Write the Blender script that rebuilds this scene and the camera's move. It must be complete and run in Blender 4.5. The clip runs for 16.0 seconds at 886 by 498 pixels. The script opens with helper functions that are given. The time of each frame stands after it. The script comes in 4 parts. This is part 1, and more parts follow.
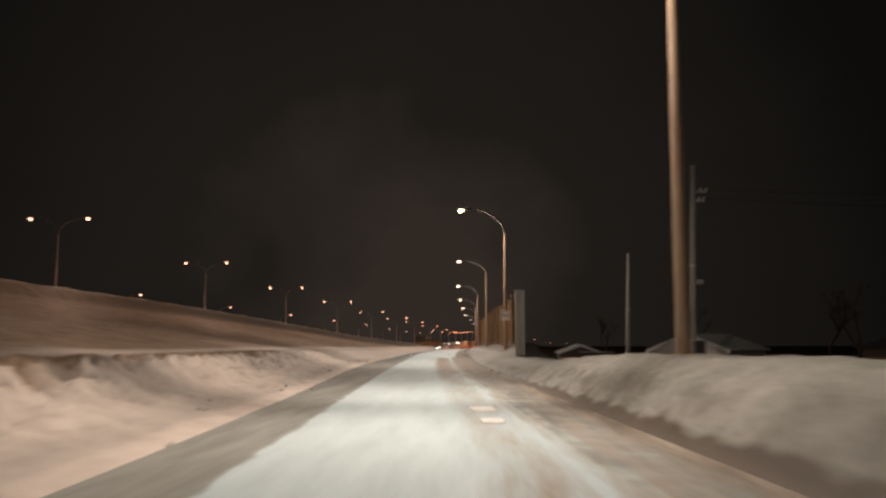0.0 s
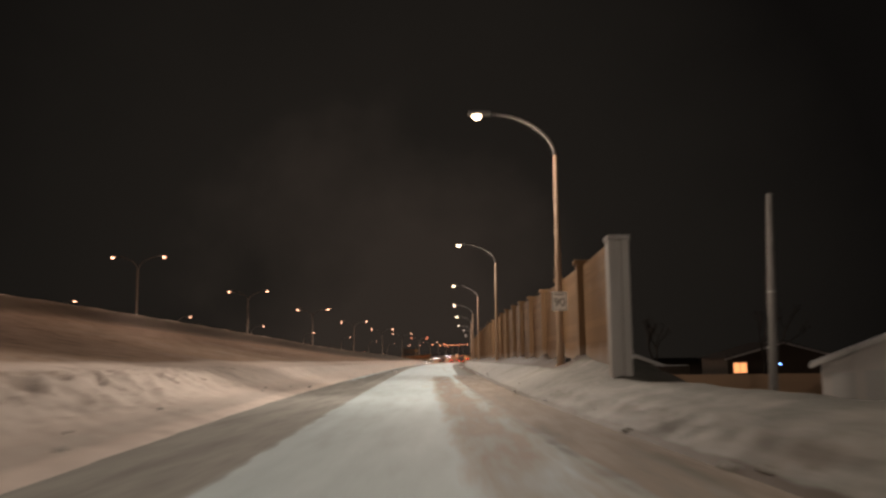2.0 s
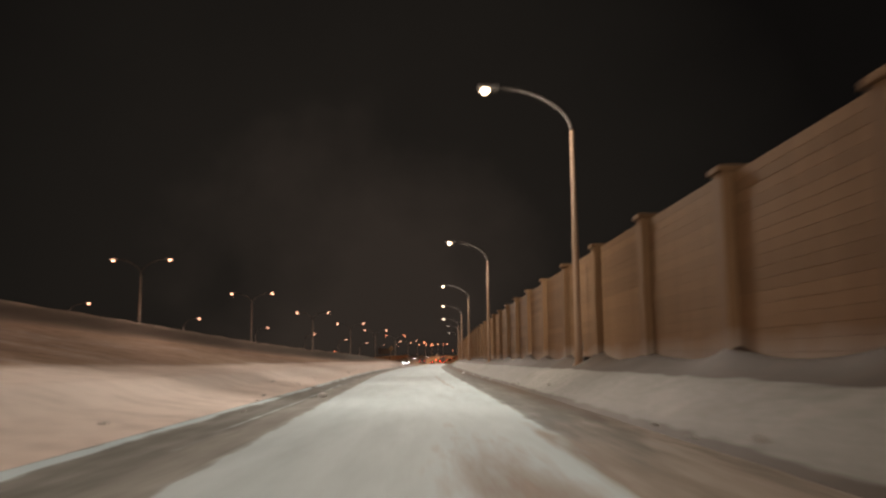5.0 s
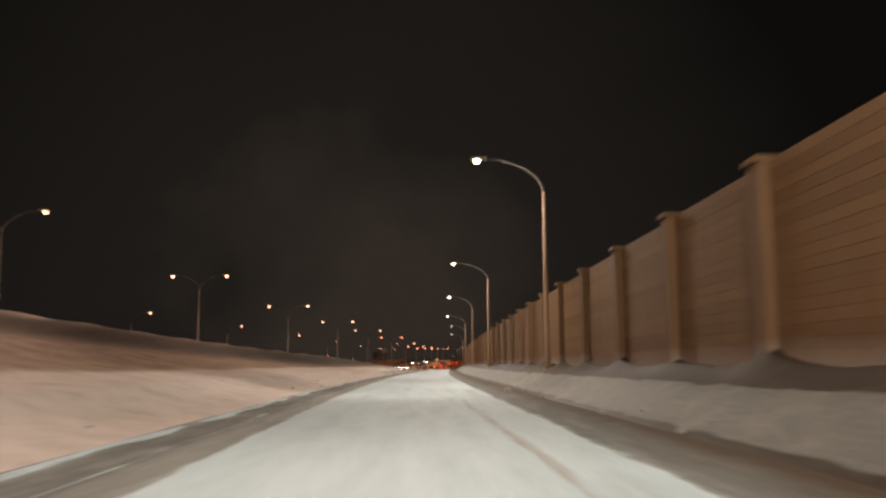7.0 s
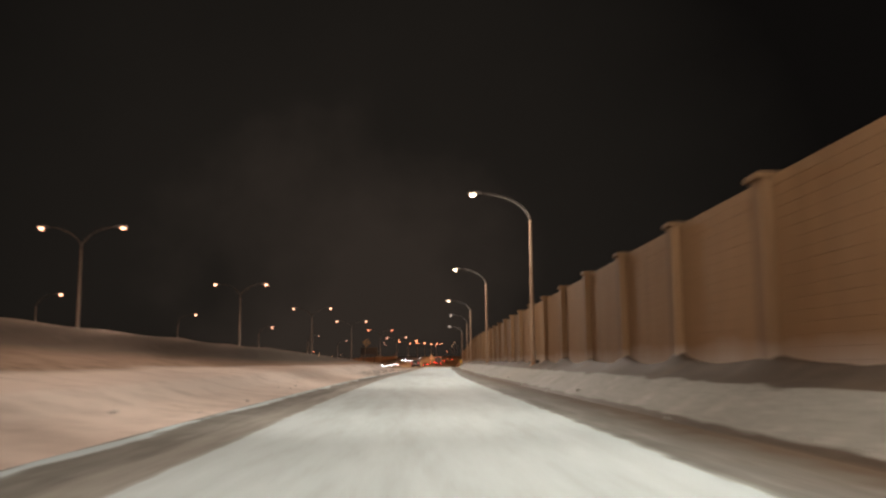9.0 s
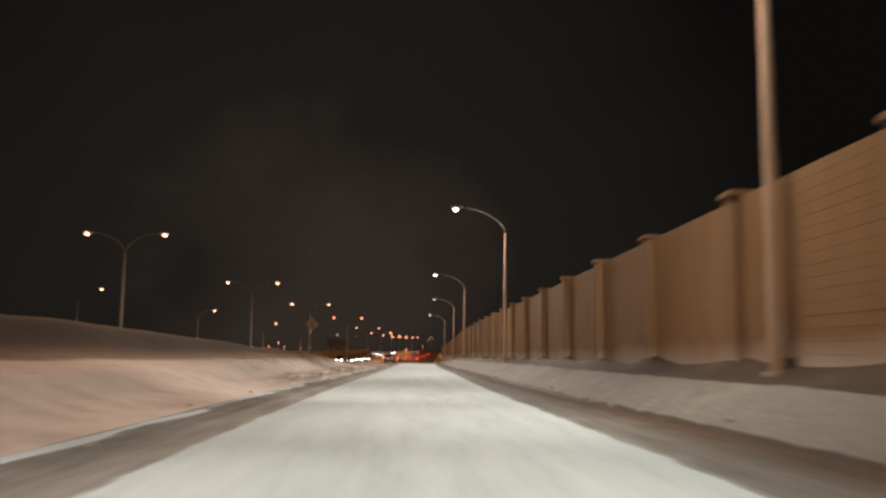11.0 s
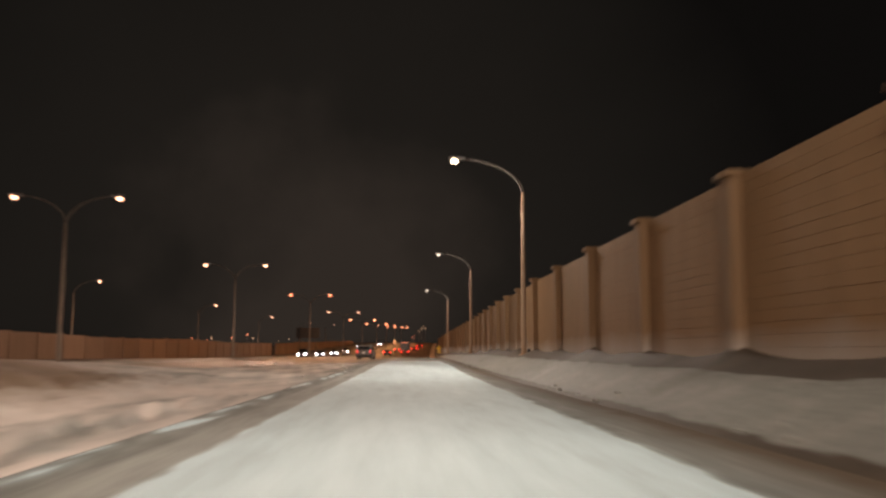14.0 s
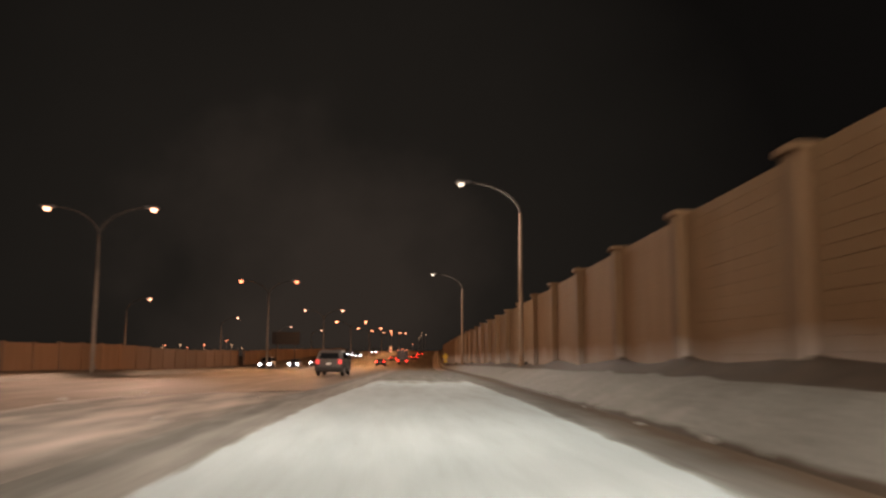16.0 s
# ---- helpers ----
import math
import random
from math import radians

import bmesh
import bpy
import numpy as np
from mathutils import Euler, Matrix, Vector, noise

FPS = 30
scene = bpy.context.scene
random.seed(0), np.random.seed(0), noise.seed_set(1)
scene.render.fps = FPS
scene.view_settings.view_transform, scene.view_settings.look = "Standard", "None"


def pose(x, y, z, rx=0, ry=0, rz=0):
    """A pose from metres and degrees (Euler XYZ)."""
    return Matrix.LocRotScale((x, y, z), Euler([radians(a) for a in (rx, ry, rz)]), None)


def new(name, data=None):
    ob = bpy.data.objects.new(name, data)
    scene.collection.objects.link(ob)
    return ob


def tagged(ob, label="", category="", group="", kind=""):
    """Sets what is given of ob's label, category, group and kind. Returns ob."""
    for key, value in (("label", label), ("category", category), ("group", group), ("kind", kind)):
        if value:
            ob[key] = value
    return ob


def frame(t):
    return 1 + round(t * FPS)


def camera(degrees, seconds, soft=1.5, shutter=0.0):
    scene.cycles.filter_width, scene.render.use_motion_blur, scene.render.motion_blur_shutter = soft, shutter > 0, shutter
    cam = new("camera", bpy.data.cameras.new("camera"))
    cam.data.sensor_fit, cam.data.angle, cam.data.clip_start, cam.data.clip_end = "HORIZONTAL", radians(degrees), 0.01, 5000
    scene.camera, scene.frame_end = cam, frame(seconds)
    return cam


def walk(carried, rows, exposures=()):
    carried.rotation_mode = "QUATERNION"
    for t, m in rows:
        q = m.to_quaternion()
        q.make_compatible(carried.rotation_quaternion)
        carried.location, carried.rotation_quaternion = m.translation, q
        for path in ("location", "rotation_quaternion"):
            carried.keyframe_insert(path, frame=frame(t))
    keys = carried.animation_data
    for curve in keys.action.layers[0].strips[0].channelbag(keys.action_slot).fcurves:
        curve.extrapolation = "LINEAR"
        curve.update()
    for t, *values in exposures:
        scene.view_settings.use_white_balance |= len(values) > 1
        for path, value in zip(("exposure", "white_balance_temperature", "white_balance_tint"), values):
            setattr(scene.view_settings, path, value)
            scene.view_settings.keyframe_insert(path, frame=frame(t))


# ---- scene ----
# camera and its way along the ramp
cam = camera(54.69, 16.0, soft=2.6, shutter=0.8)
PATH = [
    (0.0, pose(0.00, -8.16, 1.19, 96.44, 0.09, 1.86)),
    (0.5, pose(-0.32, -1.64, 1.16, 96.93, 0.21, 2.07)),
    (1.0, pose(-0.63, 5.02, 1.15, 97.40, 0.30, 1.64)),
    (1.5, pose(-1.05, 11.93, 1.14, 97.37, 0.57, 1.41)),
    (2.0, pose(-1.48, 19.14, 1.12, 97.34, 0.57, 1.12)),
    (2.5, pose(-1.89, 26.62, 1.12, 97.08, 0.68, 0.79)),
    (3.0, pose(-2.20, 34.04, 1.13, 97.26, 0.61, 0.49)),
    (3.2, pose(-2.32, 37.04, 1.14, 97.24, 0.67, 0.38)),
    (5.5, pose(-3.72, 74.06, 1.12, 97.51, 0.44, -1.18)),
    (6.0, pose(-3.96, 82.36, 1.12, 97.69, 0.49, -2.45)),
    (6.5, pose(-4.19, 90.75, 1.13, 97.80, 0.29, -0.65)),
    (7.0, pose(-4.45, 99.33, 1.14, 97.70, 0.33, -0.55)),
    (7.5, pose(-4.72, 108.11, 1.15, 97.60, 0.38, -0.54)),
    (8.0, pose(-4.99, 117.04, 1.15, 97.76, 0.50, -0.77)),
    (8.5, pose(-5.22, 126.04, 1.15, 97.70, 0.57, -0.91)),
    (9.0, pose(-5.45, 135.04, 1.16, 97.48, 0.45, -1.11)),
    (9.2, pose(-5.54, 138.63, 1.16, 97.34, 0.75, -1.14)),
    (11.3, pose(-5.94, 178.19, 1.15, 97.07, -0.68, -3.01)),
    (11.5, pose(-5.95, 182.12, 1.15, 96.86, -0.07, -3.02)),
    (12.0, pose(-5.95, 192.00, 1.16, 96.68, -0.31, -3.28)),
    (12.5, pose(-5.84, 202.00, 1.17, 96.85, -0.54, -3.26)),
    (13.0, pose(-5.59, 212.01, 1.18, 96.75, -0.38, -3.04)),
    (13.5, pose(-5.35, 222.07, 1.18, 96.44, -0.36, -3.30)),
    (14.0, pose(-5.09, 232.26, 1.17, 96.64, -0.21, -3.57)),
    (14.5, pose(-4.85, 242.59, 1.16, 96.39, -0.10, -4.13)),
    (15.0, pose(-4.63, 252.97, 1.17, 96.85, -0.35, -4.08)),
    (15.5, pose(-4.38, 263.35, 1.15, 96.94, -0.40, -3.94)),
    (16.0, pose(-4.12, 273.75, 1.13, 97.20, -0.19, -3.66)),
]
walk(cam, PATH)

# ---------------------------------------------------------------- world
world = bpy.data.worlds.new("night_sky")
scene.world = world
world.use_nodes = True
wn, wl = world.node_tree.nodes, world.node_tree.links
bgn = wn["Background"]
wtc, wdot, wsep = wn.new("ShaderNodeTexCoord"), wn.new("ShaderNodeVectorMath"), wn.new("ShaderNodeSeparateXYZ")
wglow, wnz, wadd = wn.new("ShaderNodeValToRGB"), wn.new("ShaderNodeTexNoise"), wn.new("ShaderNodeMath")
wdot.operation = "DOT_PRODUCT"
wdot.inputs[1].default_value = Vector((-0.10, 0.98, 0.06)).normalized()
wl.new(wtc.outputs["Generated"], wdot.inputs[0])
wl.new(wtc.outputs["Generated"], wsep.inputs[0])
wl.new(wtc.outputs["Generated"], wnz.inputs["Vector"])
wnz.inputs["Scale"].default_value, wnz.inputs["Detail"].default_value = 5.0, 5
wadd.operation = "MULTIPLY_ADD"
wadd.inputs[1].default_value = 0.06
wl.new(wnz.outputs["Fac"], wadd.inputs[0])
wl.new(wdot.outputs["Value"], wadd.inputs[2])
wsub = wn.new("ShaderNodeMath")
wsub.operation = "SUBTRACT"
wsub.inputs[1].default_value = 0.03
wl.new(wadd.outputs[0], wsub.inputs[0])
wl.new(wsub.outputs[0], wglow.inputs[0])
els = wglow.color_ramp.elements
els[0].position, els[0].color = 0.84, (0.0042, 0.0036, 0.0032, 1)
els[1].position, els[1].color = 1.0, (0.0290, 0.0220, 0.0175, 1)
els.new(0.92).color = (0.0096, 0.0081, 0.0067, 1)
els.new(0.975).color = (0.0128, 0.0105, 0.0086, 1)
wl.new(wglow.outputs[0], bgn.inputs["Color"])
bgn.inputs["Strength"].default_value = 1.0

RAMP_LAMP = (1.0, 0.84, 0.70)        # warm white street lamps along the ramp
OLD_LAMP = (1.0, 0.82, 0.67)        # the older, warmer bulbs before the wall begins
ROAD_LAMP = (1.0, 0.60, 0.41)       # warmer lamps of the highway
SODIUM = (1.0, 0.42, 0.15)
RAMP_WATTS, ROAD_WATTS = 11500.0, 6500.0


# ---------------------------------------------------------------- plan
def line(*knots):
    """A smooth function through (place along the road, value) pairs."""
    a = np.array(knots, float)
    s = np.gradient(a[:, 1], a[:, 0])

    def f(y):
        y = np.asarray(y, float)
        yc = np.clip(y, a[0, 0], a[-1, 0])
        n = np.clip(np.searchsorted(a[:, 0], yc) - 1, 0, len(a) - 2)
        h = a[n + 1, 0] - a[n, 0]
        u = (yc - a[n, 0]) / h
        v = ((2 * u**3 - 3 * u**2 + 1) * a[n, 1] + (u**3 - 2 * u**2 + u) * h * s[n]
             + (3 * u**2 - 2 * u**3) * a[n + 1, 1] + (u**3 - u**2) * h * s[n + 1])
        return v + (y - yc) * np.where(y < a[0, 0], s[0], s[-1])
    return f


RAMP_X = line((-60, 2.4), (-8, 0), (12, -1.05), (34, -2.2), (74, -3.7), (108, -4.7), (139, -5.5), (180, -5.95), (202, -5.84),
              (232, -5.1), (263, -4.4), (290, -3.6), (322, -2.3), (373, -0.5), (431, 2.0), (520, 6.5), (650, 14), (900, 30), (2500, 140))
LEFT_WHITE = line((-60, -1.9), (10, -1.9), (50, -2.0), (95, -2.4), (130, -2.7), (155, -2.65), (220, -2.35), (275, -2.25), (320, -2.4), (420, -2.4))
LEFT_EDGE = line((-60, -3.1), (10, -3.1), (45, -4.0), (90, -4.2), (145, -4.4), (190, -4.1), (232, -3.6), (270, -3.3), (310, -3.3), (420, -3.3))
RIGHT_WHITE = line((-60, 1.8), (20, 1.75), (50, 1.8), (90, 2.4), (128, 2.9), (150, 3.1), (235, 2.88), (270, 2.65), (320, 2.6), (420, 2.6))
RIGHT_EDGE = line((-60, 2.9), (20, 2.95), (45, 3.0), (90, 3.9), (125, 4.45), (160, 4.9), (232, 4.3), (270, 3.75), (320, 3.6), (420, 3.6))
MEDIAN_X = line((-100, -61), (45, -50), (85.3, -46.0), (125.8, -41.9), (164, -37.35), (203.8, -33.1), (246, -29.4), (287.3, -25.6), (327.7, -22.1),
                (376.4, -18.3), (426, -15.4), (470, -12.5), (520, -9.4), (650, -1.0), (900, 16), (2500, 126))
HIGHWAY_Z = line((-100, 5.8), (45, 5.65), (85, 5.05), (126, 3.9), (164, 2.55), (204, 1.7), (246, 0.65), (268, 0.24), (287, 0.08), (328, -0.1),
                 (376, -0.4), (426, -0.8), (470, -0.5), (520, 0.5), (570, 1.6), (650, 3.1), (800, 4.9), (1000, 6.0), (2500, 7))
POLE_X = line((-60, 5.2), (8.3, 4.02), (53, 2.46), (98.5, 1.94), (142.7, 1.22), (188.2, 1.15), (232, 1.4), (276.7, 1.89), (322.4, 3.45), (373.5, 4.5),
              (431, 6.4), (520, 10.4), (650, 18), (900, 34), (2500, 144))
WALL_X = line((-60, 5.0), (8, 3.6), (42.7, 2.78), (54, 3.0), (75, 2.75), (98.5, 2.32), (142.7, 1.56), (188.2, 1.42), (232, 1.72), (276.7, 2.16), (322.4, 3.75), (373.5, 4.9),
              (431, 6.9), (520, 10.9), (650, 18.5), (900, 34.5), (2500, 144.5))
WALL_TOP = line((42, 4.35), (50, 4.5), (62, 4.55), (89, 5.03), (103, 5.11), (115, 5.06), (133, 4.92), (157, 4.82), (228, 4.66), (250, 4.67), (262, 4.60), (272, 4.55), (288, 4.44), (302, 4.43), (373, 3.9), (440, 3.7), (520, 4.0))
WALL_START, BAY = 42.7, 6.38
POST_AT = line((0, 42.7), (1, 50.1), (7, 89.8), (11, 115.8), (14, 134.0), (17, 152.2), (29, 229.9), (35, 268.0), (38, 286.9), (66, 467))
POST_INDEX = line((42.7, 0), (50.1, 1), (89.8, 7), (115.8, 11), (134.0, 14), (152.2, 17), (229.9, 29), (268.0, 35), (286.9, 38), (467, 66))


def step(a, b, v):
    u = np.clip((np.asarray(v, float) - a) / (b - a), 0, 1)
    return u * u * (3 - 2 * u)


def ramp_z(y):
    """The ramp is level until it joins the highway."""
    return HIGHWAY_Z(y) * step(278, 305, y)


def highway_right(y):
    y = np.asarray(y, float)
    w = step(296, 314, y)
    return (MEDIAN_X(y) + 13.6) * (1 - w) + (RAMP_X(y) + 2.2) * w


def wavy(x, y, scale, seed=0.0):
    """Cheap smooth waves, between about -1 and 1."""
    x, y = np.asarray(x, float) / scale, np.asarray(y, float) / scale
    return (np.sin(1.7 * x + 2.3 * y + seed) + np.sin(2.9 * x - 1.3 * y + 1.7 * seed + 1.0) + np.sin(-1.1 * x + 3.7 * y + 2.3 * seed + 2.0)
            + 0.7 * np.sin(5.3 * x + 4.1 * y + seed) + 0.7 * np.sin(-4.7 * x + 6.1 * y + 0.5 * seed)) / 3.4


def broken(x, y, where):
    """Clods as a plough leaves them: sharp folds at two sizes."""
    x, y = np.atleast_1d(x), np.atleast_1d(y)
    out = np.zeros(np.broadcast(x, y).shape)
    xb, yb = np.broadcast_to(x, out.shape), np.broadcast_to(y, out.shape)
    for i in np.argwhere(np.broadcast_to(np.atleast_1d(where), out.shape)):
        i = tuple(i)
        a = noise.noise((xb[i] * 1.3, yb[i] * 1.0, 0.3))
        b = noise.noise((xb[i] * 3.4, yb[i] * 2.8, 4.1))
        c = noise.noise((xb[i] * 7.0, yb[i] * 5.5, 8.7))
        out[i] = 0.9 - 2.0 * abs(a) - 1.9 * abs(b) - 0.8 * abs(c)
    return out


def ground_z(x, y):
    x, y = np.asarray(x, float), np.asarray(y, float)
    o = x - RAMP_X(y)
    zr = ramp_z(y)
    le, re = LEFT_EDGE(y), RIGHT_EDGE(y)
    zh, xh = HIGHWAY_Z(y), MEDIAN_X(y) + 13.6
    # left: ploughed ridge beside the ramp, slope, ridge beside the highway
    heap = np.interp(y, [-80, 60, 100, 150, 200, 222, 238, 250, 262, 285], [0.95, 0.95, 0.8, 0.75, 0.85, 1.15, 1.2, 0.6, 0.22, 0.05])
    rough = np.interp(y, [-80, 7, 14, 30, 60, 200, 225, 255, 270], [0.38, 0.36, 0.25, 0.24, 0.06, 0.06, 0.17, 0.14, 0.02])
    d = le - o
    face = np.interp(d, [0, 0.25, 0.7, 1.8, 3.0, 4.2, 400], [0, 0.06, 0.10, 0.34, 0.85, 1.0, 1.0])
    lump = rough * np.exp(-((d - 3.0) / 1.25) ** 2) * broken(x, y, (rough > 0.085) & (d > 0.6) & (d < 6.0))
    ridge = 0.85 * np.exp(-((x - xh - 1.4) / 1.5) ** 2) * np.interp(y, [205, 235, 262, 285], [1, 0.7, 0.3, 0.0])
    foot = RAMP_X(y) + le - 4.2
    run = np.maximum(foot - xh, 1.0)
    u = np.clip((foot - x) / run, 0, 1)
    slope = heap + (zh - heap) * u ** 1.15 + 0.06 * wavy(x, y, 7.0, 2.0) * np.sin(np.pi * u)
    edge = (d > 0.05) & (d < 1.9)
    crust = np.interp(y, [-80, 60, 70, 200, 212, 246, 256], [0.05, 0.05, 0.02, 0.02, 0.22, 0.22, 0.02])
    lump = lump + crust * np.exp(-((d - 0.75) / 0.4) ** 2) * (0.35 + broken(x, y, edge & (crust > 0.03)))
    left = np.where(d < 4.2, heap * face, slope) + lump + ridge
    left = left + zr * (1 - u)
    flat = (x < xh)
    berm = 0.26 * np.exp(-((x - MEDIAN_X(y)) / 0.9) ** 2) * (1 + 0.25 * wavy(x, y, 3.0, 8.0))
    left = np.where(flat, zh + ridge + berm - 0.02, left)
    # right: bank up to the wall, lower ground where the wall has not begun
    wx = WALL_X(y)
    dr = o - re
    width = np.maximum(wx - RAMP_X(y) - re, 0.8)
    top = np.interp(y, [-80, 5, 13, 20, 25, 34, 42, 44.5, 48, 60, 200, 285, 320], [1.0, 0.97, 0.93, 0.78, 0.56, 0.5, 0.52, 0.8, 0.93, 1.0, 1.0, 0.95, 0.8])
    v = dr / width
    phase = POST_INDEX(y)
    scoop = np.interp(y, [60, 170, 200], [0.27, 0.27, 0.2]) * (0.85 + 0.3 * np.sin(2.4 * np.round(phase) + 1.0)) * (1.35 - 1.65 * np.abs(np.sin(np.pi * phase)) ** 0.5) * np.exp(-(np.maximum(wx - 0.05 - x, 0) / 0.5) ** 2) * step(44, 52, y)
    rise = np.interp(v, [0, 0.06, 0.16, 0.42, 0.58, 0.68, 0.84, 1.0, 1.4, 30], [0, 0.07, 0.14, 0.53, 0.72, 0.76, 0.82, 1.0, 1.05, 1.05])
    drift = np.interp(y, [41, 44, 50, 60, 98, 165, 195, 230, 290, 320], [0, 0.1, 0.2, 0.15, 0.15, 0.12, 0.08, 0.08, 0.14, 0.05])
    right = top * rise + drift * step(0.6, 1.0, v) + scoop + 0.05 * np.clip(v * 3, 0, 1) * wavy(x, y, 1.1, 3.0) * step(30, 0, y - 20) + 0.012 * np.clip(v * 4, 0, 1) * wavy(x, y, 2.4, 5.0)
    clod = (dr > 0.05) & (dr < 1.6) & (y < 48) & (y > -12)
    right = right + 0.10 * np.exp(-((dr - 0.75) / 0.45) ** 2) * np.interp(y, [-10, 0, 40, 48], [0, 1, 1, 0]) * broken(x * 0.8, y * 0.8, clod)
    low = -1.55
    behind = np.where(y < WALL_START + 1, step(0.9, 5.5, x - wx), step(1.2, 3.0, x - wx))
    right = right * (1 - behind) + low * behind + zr
    z = np.where(o < le, left, np.where(o > re, right, zr - 0.03))
    left_off, right_off = MEDIAN_X(y) - x, x - wx
    z = np.where(y > 430, z - zh * step(430, 520, y) * np.maximum(step(28, 90, left_off), step(14, 60, right_off)), z)
    under = (y > 276) & (left_off < 26) & (np.abs(left_off) > 1.5) & (x < highway_right(y) - 0.25)
    return np.where(under, np.minimum(z, zh - 0.05), z)


# ---------------------------------------------------------------- materials
def material(name):
    m = bpy.data.materials.new(name)
    m.use_nodes = True
    nt = m.node_tree
    return m, nt.nodes, nt.links, nt.nodes["Principled BSDF"]


def noise_node(n, l, scale, detail=4.0, rough=0.55, vector=None):
    t = n.new("ShaderNodeTexNoise")
    t.inputs["Scale"].default_value, t.inputs["Detail"].default_value, t.inputs["Roughness"].default_value = scale, detail, rough
    if vector is not None:
        l.new(vector, t.inputs["Vector"])
    return t


def place(n):
    return n.new("ShaderNodeNewGeometry").outputs["Position"]


def ramp_node(n, l, fac, *stops):
    r = n.new("ShaderNodeValToRGB")
    els = r.color_ramp.elements
    while len(els) < len(stops):
        els.new(0.5)
    for el, (p, c) in zip(els, stops):
        el.position, el.color = p, (*c, 1) if len(c) == 3 else c
    l.new(fac, r.inputs[0])
    return r.outputs[0]


def mix_node(n, l, fac, a, b, blend="MIX"):
    m = n.new("ShaderNodeMix")
    m.data_type, m.blend_type = "RGBA", blend
    for sock, val in ((m.inputs[0], fac), (m.inputs[6], a), (m.inputs[7], b)):
        if isinstance(val, (int, float)):
            sock.default_value = val
        elif isinstance(val, tuple):
            sock.default_value = (*val, 1)
        else:
            l.new(val, sock)
    return m.outputs[2]


def math_node(n, l, op, a, b=0.0, c=0.0):
    m = n.new("ShaderNodeMath")
    m.operation = op
    for sock, val in zip(m.inputs, (a, b, c)):
        if isinstance(val, (int, float)):
            sock.default_value = val
        else:
            l.new(val, sock)
    return m.outputs[0]


def bump_node(n, l, height, strength, distance, bsdf):
    b = n.new("ShaderNodeBump")
    b.inputs["Strength"].default_value, b.inputs["Distance"].default_value = strength, distance
    l.new(height, b.inputs["Height"])
    l.new(b.outputs[0], bsdf.inputs["Normal"])


def plain(name, colour, rough=0.6, metal=0.0, grain=8.0, vary=0.25):
    """Paint, metal or cloth with grain and stains at two scales."""
    m, n, l, b = material(name)
    tc = n.new("ShaderNodeTexCoord").outputs["Object"]
    fine, large = noise_node(n, l, grain * 6, 5, vector=tc), noise_node(n, l, grain * 0.4, 3, vector=tc)
    dark = tuple(c * (1 - vary) for c in colour)
    light = tuple(min(1, c * (1 + vary * 0.6)) for c in colour)
    c1 = mix_node(n, l, large.outputs["Fac"], dark, light)
    c2 = mix_node(n, l, math_node(n, l, "MULTIPLY", fine.outputs["Fac"], 0.35), c1, dark)
    l.new(c2, b.inputs["Base Color"])
    l.new(math_node(n, l, "MULTIPLY_ADD", large.outputs["Fac"], 0.25, rough - 0.12), b.inputs["Roughness"])
    b.inputs["Metallic"].default_value = metal
    bump_node(n, l, fine.outputs["Fac"], 0.15, 0.01, b)
    return m


def glow(name, colour, strength):
    m, n, l, b = material(name)
    b.inputs["Base Color"].default_value = (0.08, 0.08, 0.08, 1)
    b.inputs["Emission Color"].default_value = (*colour, 1)
    b.inputs["Emission Strength"].default_value = strength
    return m


def snow_material():
    m, n, l, b = material("snow")
    p = place(n)
    big, mid, fine = noise_node(n, l, 0.12, 5, 0.6, p), noise_node(n, l, 0.9, 6, 0.62, p), noise_node(n, l, 9.0, 5, 0.6, p)
    att = n.new("ShaderNodeAttribute")
    att.attribute_name = "dirt_and_shade"
    base = ramp_node(n, l, mid.outputs["Fac"], (0.28, (0.56, 0.485, 0.435)), (0.6, (0.81, 0.715, 0.65)))
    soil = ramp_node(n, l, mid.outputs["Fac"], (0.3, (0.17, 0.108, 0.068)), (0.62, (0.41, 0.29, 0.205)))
    sum1 = math_node(n, l, "MULTIPLY_ADD", big.outputs["Fac"], 0.9, att.outputs["Fac"])
    clod = noise_node(n, l, 2.8, 5, 0.65, p)
    sum2 = math_node(n, l, "MULTIPLY_ADD", mid.outputs["Fac"], 0.25, math_node(n, l, "MULTIPLY_ADD", clod.outputs["Fac"], 0.35, sum1))
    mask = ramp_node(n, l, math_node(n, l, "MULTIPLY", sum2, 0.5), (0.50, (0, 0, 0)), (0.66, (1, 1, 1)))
    gr = n.new("ShaderNodeAttribute")
    gr.attribute_name = "grime_and_shade"
    gsum = math_node(n, l, "MULTIPLY_ADD", math_node(n, l, "SUBTRACT", mid.outputs["Fac"], 0.5), 0.9, gr.outputs["Fac"])
    gmask = ramp_node(n, l, gsum, (0.05, (0, 0, 0)), (0.95, (1, 1, 1)))
    grey = ramp_node(n, l, fine.outputs["Fac"], (0.3, (0.14, 0.141, 0.128)), (0.7, (0.255, 0.256, 0.235)))
    # Dark brown of soiled snow; along the wall's foot it also paints shade.
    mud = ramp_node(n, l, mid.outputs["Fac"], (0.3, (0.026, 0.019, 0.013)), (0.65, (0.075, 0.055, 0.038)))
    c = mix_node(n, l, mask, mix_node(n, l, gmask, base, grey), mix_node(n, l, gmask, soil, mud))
    l.new(c, b.inputs["Base Color"])
    b.inputs["Roughness"].default_value = 0.75
    b.inputs["Specular IOR Level"].default_value = 0.25
    h = math_node(n, l, "MULTIPLY_ADD", fine.outputs["Fac"], 0.25, mid.outputs["Fac"])
    bump_node(n, l, h, 0.24, 0.08, b)
